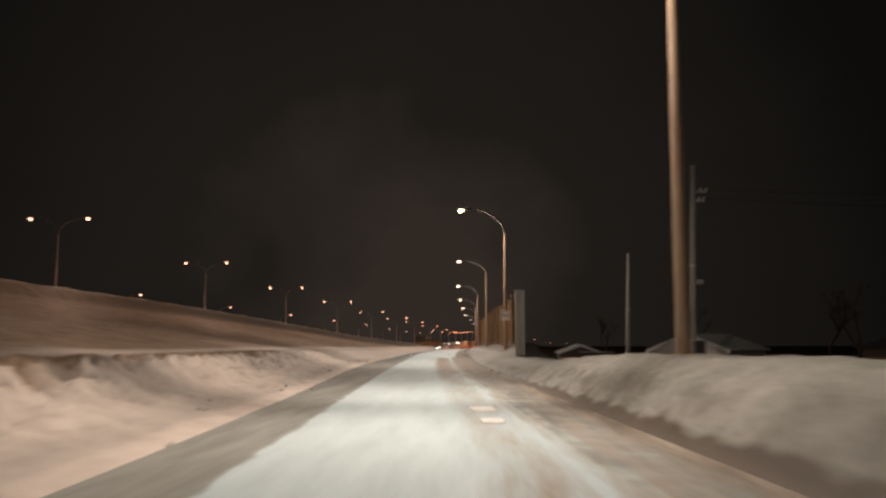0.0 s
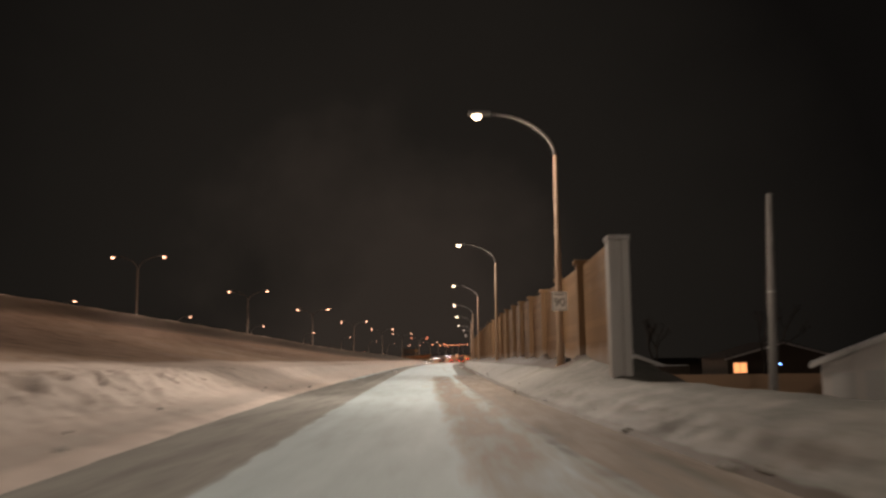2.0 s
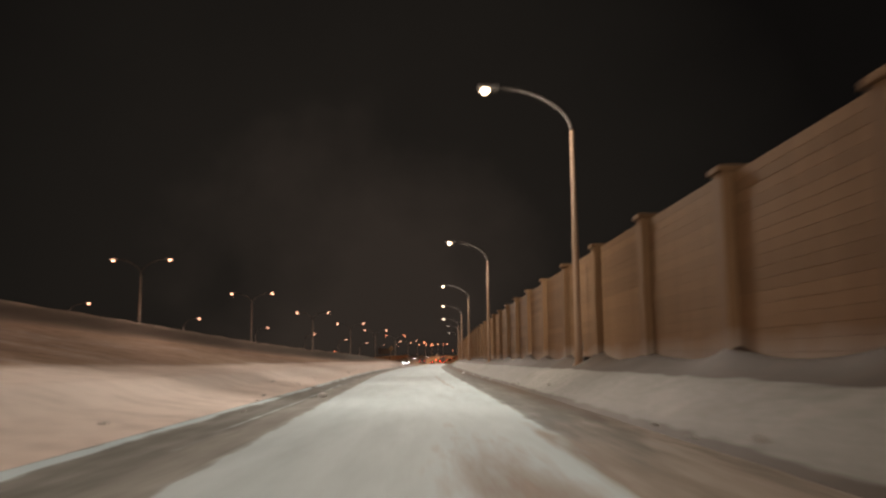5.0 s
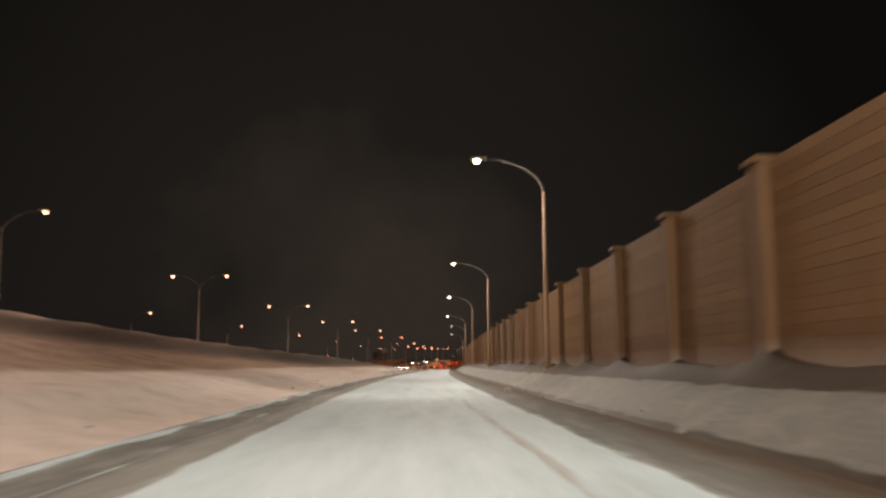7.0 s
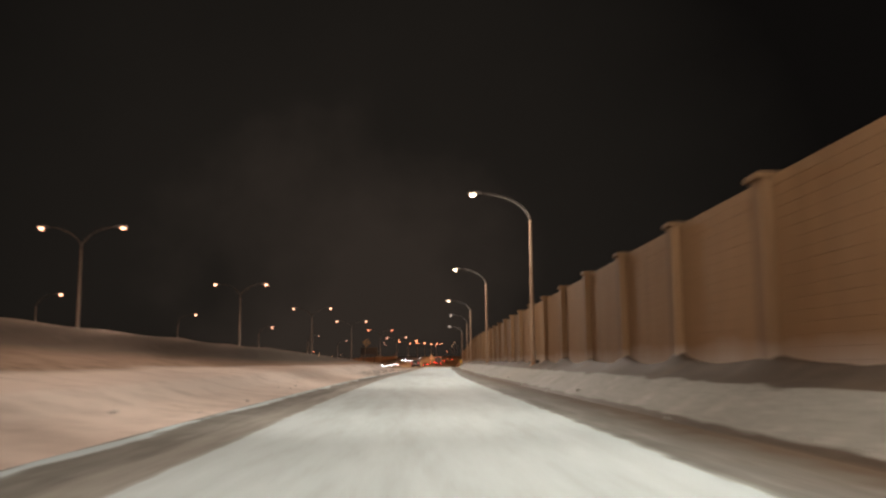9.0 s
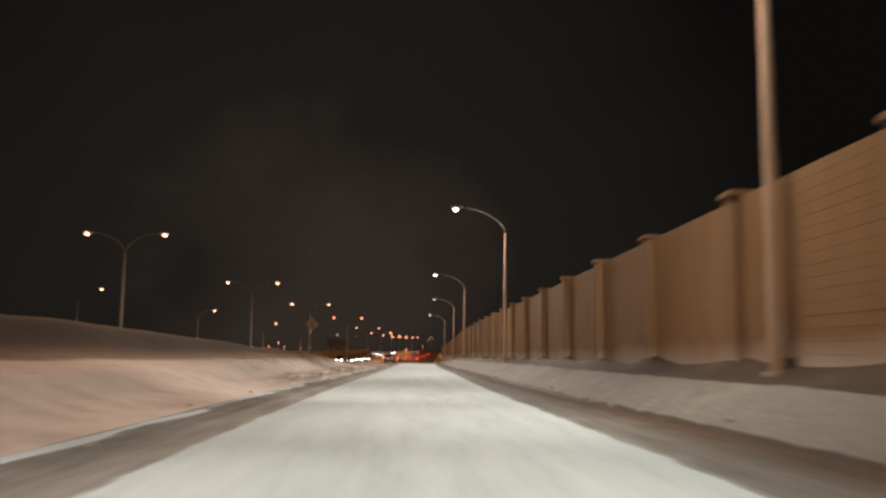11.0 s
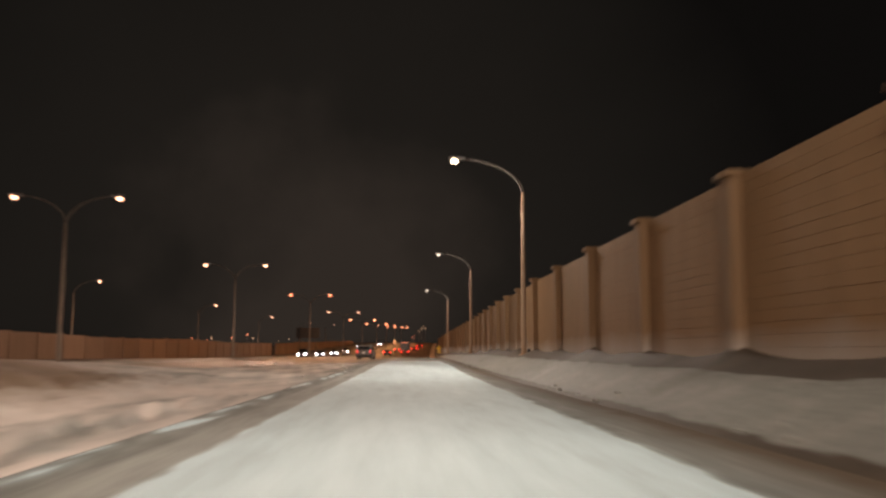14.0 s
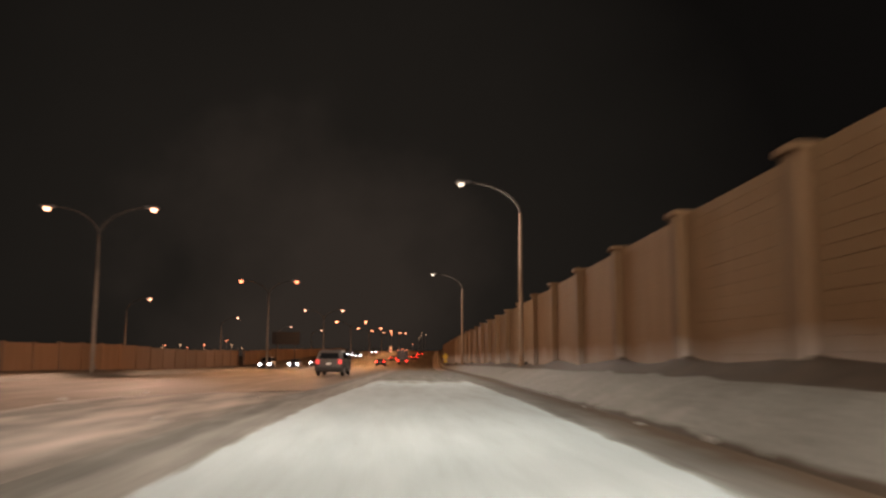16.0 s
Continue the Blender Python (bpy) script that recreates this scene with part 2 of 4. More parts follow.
    return m


def ramp_material():
    """Packed snow on asphalt: white where it lies, slush and bare tracks where wheels have run."""
    m, n, l, b = material("packed_snow_on_asphalt")
    p = place(n)
    long = n.new("ShaderNodeMapping")
    l.new(p, long.inputs["Vector"])
    long.inputs["Scale"].default_value = (1.0, 0.12, 1.0)
    streak, mid, fine = noise_node(n, l, 2.2, 6, 0.65, long.outputs[0]), noise_node(n, l, 1.1, 6, 0.6, p), noise_node(n, l, 11.0, 3, 0.5, p)
    cover, track = n.new("ShaderNodeAttribute"), n.new("ShaderNodeAttribute")
    cover.attribute_name, track.attribute_name = "cover", "track"
    wide = noise_node(n, l, 0.28, 4, 0.55, long.outputs[0])
    tone = math_node(n, l, "MULTIPLY_ADD", wide.outputs["Fac"], 0.55, math_node(n, l, "MULTIPLY", streak.outputs["Fac"], 0.45))
    white = ramp_node(n, l, tone, (0.34, (0.475, 0.575, 0.61)), (0.48, (0.60, 0.73, 0.775)), (0.62, (0.69, 0.82, 0.87)))
    slush = ramp_node(n, l, math_node(n, l, "MULTIPLY_ADD", mid.outputs["Fac"], 0.35, math_node(n, l, "MULTIPLY", streak.outputs["Fac"], 0.65)), (0.32, (0.145, 0.15, 0.142)), (0.5, (0.21, 0.22, 0.207)), (0.68, (0.33, 0.342, 0.327)))
    bare = ramp_node(n, l, streak.outputs["Fac"], (0.3, (0.19, 0.158, 0.128)), (0.7, (0.37, 0.322, 0.272)))
    edge = math_node(n, l, "MULTIPLY_ADD", math_node(n, l, "SUBTRACT", mid.outputs["Fac"], 0.5), 0.8, cover.outputs["Fac"])
    edge = math_node(n, l, "MULTIPLY_ADD", math_node(n, l, "SUBTRACT", streak.outputs["Fac"], 0.5), 0.7, edge)
    mask = ramp_node(n, l, edge, (0.20, (0, 0, 0)), (0.45, (0.22, 0.22, 0.22)), (0.66, (1, 1, 1)))
    t = math_node(n, l, "MULTIPLY_ADD", math_node(n, l, "SUBTRACT", streak.outputs["Fac"], 0.5), 1.2, track.outputs["Fac"])
    tmask = ramp_node(n, l, t, (0.3, (0, 0, 0)), (0.75, (1, 1, 1)))
    mud = n.new("ShaderNodeAttribute")
    mud.attribute_name = "mud"
    md = math_node(n, l, "MULTIPLY_ADD", math_node(n, l, "SUBTRACT", mid.outputs["Fac"], 0.5), 0.9, mud.outputs["Fac"])
    slush = mix_node(n, l, ramp_node(n, l, md, (0.1, (0, 0, 0)), (0.8, (1, 1, 1))), slush, (0.112, 0.085, 0.061))
    pale = n.new("ShaderNodeAttribute")
    pale.attribute_name = "pale"
    pl = math_node(n, l, "MULTIPLY_ADD", math_node(n, l, "SUBTRACT", streak.outputs["Fac"], 0.5), 0.5, pale.outputs["Fac"])
    film = ramp_node(n, l, streak.outputs["Fac"], (0.3, (0.28, 0.288, 0.27)), (0.7, (0.41, 0.42, 0.395)))
    slush = mix_node(n, l, ramp_node(n, l, pl, (0.1, (0, 0, 0)), (0.9, (1, 1, 1))), slush, film)
    c = mix_node(n, l, tmask, mix_node(n, l, mask, slush, white), bare)
    l.new(c, b.inputs["Base Color"])
    rough = mix_node(n, l, mask, (0.85, 0.85, 0.85), (0.8, 0.8, 0.8))
    l.new(rough, b.inputs["Roughness"])
    b.inputs["Specular IOR Level"].default_value = 0.1
    h = math_node(n, l, "MULTIPLY_ADD", fine.outputs["Fac"], 0.05, math_node(n, l, "MULTIPLY", streak.outputs["Fac"], 0.8))
    h = math_node(n, l, "ADD", h, math_node(n, l, "MULTIPLY", mask, 0.5))
    bump_node(n, l, h, 0.28, 0.03, b)
    return m


def highway_material():
    m, n, l, b = material("salted_asphalt")
    p = place(n)
    long = n.new("ShaderNodeMapping")
    l.new(p, long.inputs["Vector"])
    long.inputs["Scale"].default_value = (1.0, 0.06, 1.0)
    streak, fine, mid = noise_node(n, l, 0.9, 6, 0.6, long.outputs[0]), noise_node(n, l, 18, 4, 0.6, p), noise_node(n, l, 0.5, 5, 0.6, p)
    c = ramp_node(n, l, streak.outputs["Fac"], (0.3, (0.085, 0.062, 0.044)), (0.55, (0.16, 0.122, 0.092)), (0.75, (0.33, 0.28, 0.235)))
    c = mix_node(n, l, math_node(n, l, "MULTIPLY", mid.outputs["Fac"], 0.4), c, (0.12, 0.10, 0.085))
    l.new(c, b.inputs["Base Color"])
    l.new(math_node(n, l, "MULTIPLY_ADD", mid.outputs["Fac"], 0.4, 0.45), b.inputs["Roughness"])
    b.inputs["Specular IOR Level"].default_value = 0.4
    bump_node(n, l, fine.outputs["Fac"], 0.2, 0.006, b)
    return m


def concrete(name, dark, light, splash):
    """Stained concrete with a pale band of road spray near its foot."""
    m, n, l, b = material(name)
    tc = n.new("ShaderNodeTexCoord").outputs["Object"]
    p = place(n)
    info = n.new("ShaderNodeObjectInfo")
    stretch = n.new("ShaderNodeMapping")
    l.new(p, stretch.inputs["Vector"])
    stretch.inputs["Scale"].default_value = (1, 1, 0.18)
    drip, fine, big = noise_node(n, l, 1.6, 6, 0.6, stretch.outputs[0]), noise_node(n, l, 26, 5, 0.65, p), noise_node(n, l, 0.35, 4, 0.5, p)
    c = mix_node(n, l, drip.outputs["Fac"], dark, light)
    c = mix_node(n, l, math_node(n, l, "MULTIPLY", big.outputs["Fac"], 0.5), c, dark)
    c = mix_node(n, l, math_node(n, l, "MULTIPLY", fine.outputs["Fac"], 0.25), c, dark)
    tone = math_node(n, l, "MULTIPLY_ADD", info.outputs["Random"], 0.22, 0.88)
    hsv = n.new("ShaderNodeHueSaturation")
    l.new(c, hsv.inputs["Color"])
    l.new(tone, hsv.inputs["Value"])
    c = hsv.outputs[0]
    if splash:
        sep = n.new("ShaderNodeSeparateXYZ")
        l.new(p, sep.inputs[0])
        h = math_node(n, l, "MULTIPLY_ADD", big.outputs["Fac"], 0.7, math_node(n, l, "MULTIPLY_ADD", drip.outputs["Fac"], 0.4, sep.outputs["Z"]))
        salt = ramp_node(n, l, math_node(n, l, "MULTIPLY", h, 0.4), (0.60, (0.48, 0.48, 0.48)), (0.86, (0, 0, 0)))
        c = mix_node(n, l, salt, c, (0.60, 0.585, 0.565))
    l.new(c, b.inputs["Base Color"])
    b.inputs["Roughness"].default_value = 0.88
    b.inputs["Specular IOR Level"].default_value = 0.2
    hh = math_node(n, l, "MULTIPLY_ADD", fine.outputs["Fac"], 0.4, drip.outputs["Fac"])
    bump_node(n, l, hh, 0.35, 0.02, b)
    return m


SNOW = snow_material()
RAMP = ramp_material()
HIGHWAY = highway_material()
PANEL = concrete("tan_concrete_panel", (0.175, 0.103, 0.052), (0.305, 0.187, 0.099), True)
POST = concrete("pale_concrete_post", (0.150, 0.090, 0.048), (0.265, 0.163, 0.091), True)
# Paler concrete of the end post, with some headlight brightness painted in.
PALE_POST = concrete("pale_headlit_concrete", (0.34, 0.33, 0.315), (0.56, 0.545, 0.525), False)
STEEL = plain("galvanised_steel", (0.34, 0.285, 0.235), 0.55, 0.2, 3.0, 0.25)
BROWN_STEEL = plain("brown_weathered_steel", (0.33, 0.225, 0.15), 0.65, 0.0, 3.0, 0.25)
# Darker than the pole steel: the arms' shade is put into this colour.
ARM_STEEL = plain("shade_darkened_steel", (0.15, 0.135, 0.12), 0.6, 0.2, 3.0, 0.25)
BOX_BLACK = plain("black_painted_box", (0.02, 0.02, 0.022), 0.6, 0.0, 4.0, 0.3)
LAMP_SHELL = plain("grey_lamp_housing", (0.25, 0.25, 0.25), 0.5, 0.2)
LENS_RAMP = glow("lit_lens_warm_white", (1.0, 0.72, 0.47), 11.0)
LENS_ROAD = glow("lit_lens_amber_white", (1.0, 0.46, 0.27), 6.0)
LENS_SODIUM = glow("lit_lens_sodium", (1.0, 0.26, 0.115), 4.5)
LENS_FAR_SODIUM = glow("lit_lens_bright_sodium", (1.0, 0.30, 0.13), 10.0)
LENS_DIM = glow("lit_lens_dim_white", (1.0, 0.80, 0.62), 2.2)
WOOD_POLE = plain("weathered_pole_wood", (0.42, 0.40, 0.38), 0.85, 0, 4.0, 0.35)


# ---------------------------------------------------------------- building helpers
def mesh_from(name, verts, faces, mat, smooth=False):
    me = bpy.data.meshes.new(name)
    me.from_pydata([tuple(v) for v in verts], [], [tuple(f) for f in faces])
    me.materials.append(mat)
    if smooth:
        me.polygons.foreach_set("use_smooth", [True] * len(me.polygons))
    me.update()
    return me


def part(name, bm, mat, parent, label="", smooth=False):
    me = bpy.data.meshes.new(name)
    bm.normal_update()
    bm.to_mesh(me)
    bm.free()
    me.materials.append(mat)
    if smooth:
        me.polygons.foreach_set("use_smooth", [True] * len(me.polygons))
    ob = new(name, me)
    ob.parent = parent
    if label:
        ob["label"] = label
    return ob


def box(bm, x0, x1, y0, y1, z0, z1, bevel=0.0):
    r = bmesh.ops.create_cube(bm, size=1.0)
    bmesh.ops.scale(bm, vec=(x1 - x0, y1 - y0, z1 - z0), verts=r["verts"])
    bmesh.ops.translate(bm, vec=((x0 + x1) / 2, (y0 + y1) / 2, (z0 + z1) / 2), verts=r["verts"])
    if bevel:
        es = list({ed for v in r["verts"] for ed in v.link_edges})
        bmesh.ops.bevel(bm, geom=es, offset=bevel, segments=2, affect="EDGES", profile=0.6)
    return bm


def tube(bm, points, radii, sides=12, caps=True):
    """A round bar through points, with a radius at each."""
    rings = []
    for i, p in enumerate(points):
        p = Vector(p)
        a = Vector(points[max(i - 1, 0)])
        c = Vector(points[min(i + 1, len(points) - 1)])
        t = (c - a).normalized()
        side = t.cross(Vector((0, 1, 0.01))).normalized()
        up = side.cross(t).normalized()
        rings.append([bm.verts.new(p + radii[i] * (math.cos(k) * side + math.sin(k) * up)) for k in [2 * math.pi * j / sides for j in range(sides)]])
    for r, s in zip(rings, rings[1:]):
        for j in range(sides):
            bm.faces.new((r[j], r[(j + 1) % sides], s[(j + 1) % sides], s[j]))
    if caps:
        bm.faces.new(rings[0][::-1])
        bm.faces.new(rings[-1])
    bmesh.ops.recalc_face_normals(bm, faces=bm.faces)
    return bm


def empty(name, m=None):
    ob = new(name)
    if m is not None:
        ob.matrix_basis = m
    return ob


# ---------------------------------------------------------------- ground
def sheet(name, ys, os_, centre, height, mat, attrs=None):
    Y, O = np.meshgrid(ys, os_, indexing="ij")
    Xg = centre(Y) + O
    Z = height(Xg, Y)
    verts = np.stack([Xg, Y, Z], -1).reshape(-1, 3)
    a, b = len(ys), len(os_)
    idx = np.arange(a * b).reshape(a, b)
    faces = np.stack([idx[:-1, :-1], idx[:-1, 1:], idx[1:, 1:], idx[1:, :-1]], -1).reshape(-1, 4)
    me = mesh_from(name, verts.tolist(), faces.tolist(), mat, True)
    for key, fn in (attrs or {}).items():
        at = me.attributes.new(key, "FLOAT", "POINT")
        at.data.foreach_set("value", np.asarray(fn(Xg, Y), np.float32).ravel())
    return new(name, me)


def dirt_and_shade(x, y):
    """Soil and old grass showing through on the upper slope; under the wall, soil plus painted shade."""
    o = x - RAMP_X(y)
    d = LEFT_EDGE(y) - o
    up = step(4.2, 6.5, d) * np.interp(y, [-80, 60, 150, 240, 265], [0.62, 0.66, 0.66, 0.50, 0.0]) * (x > MEDIAN_X(y) + 14)
    crest = 1.4 * np.exp(-((x - MEDIAN_X(y) - 16.3) / 2.2) ** 2) * np.interp(y, [20, 90, 235, 262], [0.3, 1, 1, 0])
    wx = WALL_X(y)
    # Strip at the wall's foot: muddy snow, darkened further to stand in for shade.
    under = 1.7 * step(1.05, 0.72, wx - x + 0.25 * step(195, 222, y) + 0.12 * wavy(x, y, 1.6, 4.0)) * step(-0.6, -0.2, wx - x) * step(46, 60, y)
    rim = 0.95 * np.exp(-((o - RIGHT_EDGE(y) - 0.08 - 0.07 * wavy(x, y, 0.7, 9.0)) / 0.17) ** 2)
    rim = rim + (0.20 + 0.16 * wavy(x * 2, y * 0.6, 1.3, 5.0)) * np.exp(-((o - RIGHT_EDGE(y) - 0.5 - 0.12 * wavy(x, y, 4.0, 2.0)) / 0.35) ** 2) * step(50, 36, y)
    yard = 0.35 * step(5, 9, x - wx)
    grey = 0.26 * step(0.2, 0.8, o - RIGHT_EDGE(y)) + 0.16 * step(0.1, 0.5, d) * step(4.5, 3.0, d)
    clods = 0.62 * np.exp(-((d - 3.9) / 0.8) ** 2) * np.interp(y, [30, 48, 205, 222, 245, 256], [1, 0.1, 0.1, 0.7, 0.7, 0.0])
    verge = clods + 0.5 * step(-13.0, -16.0, x - MEDIAN_X(y))
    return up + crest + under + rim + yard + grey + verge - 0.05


def grime_and_shade(x, y):
    """Grey road film thrown on the snow beside the ramp; the bank under the wall is also greyed for its weaker light.
    """
    o = x - RAMP_X(y)
    dr, dl = o - RIGHT_EDGE(y), LEFT_EDGE(y) - o
    # Right bank: road film, plus extra grey in place of the dimmer light there.
    right = step(-0.25, 0.05, dr) * np.interp(y, [-60, 0, 30, 70, 300], [0.9, 0.95, 0.9, 0.98, 0.98])
    gore = step(246, 266, y) * (0.58 + 0.30 * step(1.6, 0.3, dl + 0.3 * wavy(x * 2, y * 0.4, 2.0, 3.0)) + 0.25 * step(1.0, 4.5, dl + 0.8 * wavy(x * 3, y * 0.35, 2.0, 1.0)) + 0.30 * wavy(x * 4, y * 0.5, 2.2, 7.0)) * step(-0.1, 0.15, dl)
    streaks = step(198, 212, y) * step(258, 246, y) * step(0.0, 0.15, dl) * step(2.1, 1.2, dl + 0.25 * wavy(x, y, 1.5, 4.0)) * (0.42 + 0.55 * wavy(x * 5, y * 0.45, 2.0, 2.0))
    left = gore + streaks + 0.30 * step(0.3, 0.6, dl) * step(1.6, 0.8, dl) * step(75, 50, y) + 0.03 * step(0.9, 2.2, dl)
    crest = 0.95 * np.exp(-((x - MEDIAN_X(y) - 16.2) / 1.9) ** 2) * np.interp(y, [40, 90, 235, 262], [0, 1, 1, 0])
    return right + left + crest


ys = np.concatenate([-np.geomspace(400, 44, 8), np.arange(-40, -12, 0.5), np.arange(-12, 60, 0.16), np.arange(60, 204, 0.6), np.arange(204, 264, 0.3), np.arange(264, 300, 0.6), np.arange(300, 520, 4), np.geomspace(520, 3000, 28)])
os_ = np.concatenate([-np.geomspace(2500, 62, 12), np.arange(-60, -12, 0.9), np.arange(-12, -8.0, 0.3), np.arange(-8.0, -2.8, 0.11), np.arange(-2.8, 2.6, 0.9), np.arange(2.6, 8.6, 0.16),
                      np.arange(8.6, 24, 0.8), np.geomspace(24, 2500, 16)])
ground = tagged(sheet("ground", ys, os_, RAMP_X, ground_z, SNOW, {"dirt_and_shade": dirt_and_shade, "grime_and_shade": grime_and_shade}), "snow-covered roadside with ploughed dirty banks", "ground", kind="structure")


def cover(x, y):
    o = x - RAMP_X(y)
    left = np.interp(o - LEFT_WHITE(y), [-0.3, -0.05, 0.0, 0.35], [-0.3, 0.2, 0.5, 1.3])
    film = 0.5 * step(95, 60, y) * step(0.2, 0.6, o) * step(0.05, 0.5, RIGHT_EDGE(y) - o)
    packed = np.minimum(left, np.clip(0.5 + 2.2 * (RIGHT_WHITE(y) - o), -0.3, 1.3))
    packed = np.maximum(packed, 0.75 * np.exp(-((o - LEFT_WHITE(y) + 0.78 + 0.06 * wavy(x, y, 5.0, 4.0)) / 0.05) ** 2) * step(72, 84, y) * step(140, 120, y))
    return np.maximum(film, packed + (1.15 - 0.55 * step(200, 212, y) + (0.75 + 0.45 * step(200, 212, y)) * wavy(x * 0.3, y, 4.5 - 2.3 * step(200, 212, y), 3.0)) * np.exp(-((o - LEFT_EDGE(y) - 0.16 - (0.07 + 0.06 * step(200, 212, y)) * wavy(x, y, 3.0, 6.0)) / 0.09) ** 2) * step(55, 75, y) * step(288, 272, y)) - 1.5 * step(292, 334, y + 3 * wavy(x, y, 5.0, 1.0))


def track(x, y):
    o = x - RAMP_X(y)
    old = step(88, 68, y)
    a = (0.85 - 0.27 * step(34, 20, y)) * np.exp(-((o - 1.02) / 0.68) ** 4) * old + 0.30 * np.exp(-((o + 0.75) / 0.16) ** 2) * old
    b = (0.26 * np.exp(-((o - 0.55) / 0.5) ** 2) + 0.6 * np.exp(-((o - 1.65 - 0.08 * wavy(x, y, 9.0, 1.0)) / 0.19) ** 2) * step(92, 104, y) * step(140, 122, y)) * step(60, 100, y) * step(215, 170, y)
    right = (0.55 + 0.4 * step(60, 35, y) - 0.25 * step(34, 20, y)) * step(1.7, 1.95, o) * step(100, 70, y) + 0.45 * step(40, 60, y) * step(86, 70, y) * step(-0.6, 0.2, o)
    seam = (0.72 - 0.1 * step(34, 20, y)) * np.exp(-((o - 1.68) / 0.32) ** 4) * step(80, 55, y)
    return np.maximum(np.maximum(a, right), seam) + b - 0.1


def pale(x, y):
    """Thin snow left on the slush beside the packed lane."""
    o = x - RAMP_X(y)
    d = LEFT_WHITE(y) - o
    band = 0.75 * step(-0.1, 0.0, d) * step(0.8, 0.55, d + 0.08 * wavy(x, y, 4.0, 2.0))
    early = 0.85 * step(-0.1, 0.0, d) * step(70, 45, y)
    return np.maximum(band, early)


def mud(x, y):
    """Brown slush thrown against the foot of the bank."""
    o = x - RAMP_X(y)
    span = RIGHT_EDGE(y) - RIGHT_WHITE(y)
    return np.clip((o - RIGHT_WHITE(y)) / span, 0, 1.1) ** np.interp(y, [30, 75], [5.0, 1.3]) * 0.95


def ramp_height(x, y):
    o = x - RAMP_X(y)
    return ramp_z(y) + 0.012 + 0.05 * np.exp(-((o - LEFT_EDGE(y) - 0.10) / 0.13) ** 2) * step(55, 75, y) * step(288, 272, y) + 0.03 * step(276, 284, y) + 0.012 * np.exp(-((o - LEFT_WHITE(y) - 0.3) / 0.25) ** 2) + 0.01 * np.exp(-((o - RIGHT_WHITE(y) + 0.3) / 0.25) ** 2) - 0.012 * np.exp(-((np.abs(o - 0.1) - 0.85) / 0.3) ** 2)


yr = np.concatenate([np.arange(-40, 200, 1.0), np.arange(200, 372, 1.5)])
ou = np.linspace(-1, 1, 95)


def ramp_sheet():
    Y, U = np.meshgrid(yr, ou, indexing="ij")
    lo, hi = LEFT_EDGE(Y) - 0.25, RIGHT_EDGE(Y) + 0.25
    O = (lo + hi) / 2 + U * (hi - lo) / 2
    Xg = RAMP_X(Y) + O
    Z = ramp_height(Xg, Y)
    verts = np.stack([Xg, Y, Z], -1).reshape(-1, 3)
    idx = np.arange(Y.size).reshape(Y.shape)
    faces = np.stack([idx[:-1, :-1], idx[:-1, 1:], idx[1:, 1:], idx[1:, :-1]], -1).reshape(-1, 4)
    me = mesh_from("ramp_road", verts.tolist(), faces.tolist(), RAMP, True)
    for key, fn in (("cover", cover), ("track", track), ("pale", pale), ("mud", mud)):
        at = me.attributes.new(key, "FLOAT", "POINT")
        at.data.foreach_set("value", np.asarray(fn(Xg, Y), np.float32).ravel())
    return new("ramp_road", me)


tagged(ramp_sheet(), "snow-packed ramp road with slushy grey edges", "road", kind="structure")


def highway_sheet(name, left, right, lift):
    yh = np.concatenate([np.arange(-60, 520, 4.0), np.geomspace(520, 2500, 40)])
    Y, U = np.meshgrid(yh, np.linspace(0, 1, 9), indexing="ij")
    Xg = left(Y) * (1 - U) + right(Y) * U
    Z = HIGHWAY_Z(Y) + lift
    verts = np.stack([Xg, Y, Z], -1).reshape(-1, 3)
    idx = np.arange(Y.size).reshape(Y.shape)
    faces = np.stack([idx[:-1, :-1], idx[:-1, 1:], idx[1:, 1:], idx[1:, :-1]], -1).reshape(-1, 4)
    return new(name, mesh_from(name, verts.tolist(), faces.tolist(), HIGHWAY, True))


tagged(highway_sheet("highway_road", lambda y: MEDIAN_X(y) + 1.6, highway_right, 0.004), "salt-stained highway carriageway, brown with slush", "road", kind="structure")
tagged(highway_sheet("opposite_road", lambda y: MEDIAN_X(y) - 13.0, lambda y: MEDIAN_X(y) - 1.6, 0.004), "salt-stained opposite carriageway of the highway", "road", kind="structure")


# ---------------------------------------------------------------- noise wall
PANEL_H, POST_W, POST_D = 4.6, 0.56, 0.56
COURSES, NEAR_BAYS = 20, 15
COURSE_H = PANEL_H / COURSES
FRONTS = (0.0525, 0.056, 0.060, 0.0545)


def board_profile(z, front):
    """Cross-section of one cast course: a thin face with chamfered edges, proud of the backing."""
    h, c = COURSE_H - 0.004, 0.0055
    return [(0.10, z), (front + c, z), (front, z + c), (front, z + h - c), (front + c, z + h), (0.10, z + h)]


def board_geometry(z, front, y0, y1, verts, faces):
    ring, n = board_profile(z, front), len(verts)
    verts += [(x, y0, zz) for x, zz in ring] + [(x, y1, zz) for x, zz in ring]
    faces += [(n + i, n + (i + 1) % 6, n + 6 + (i + 1) % 6, n + 6 + i) for i in range(6)]
    faces += [tuple(n + i for i in range(5, -1, -1)), tuple(n + 6 + i for i in range(6))]


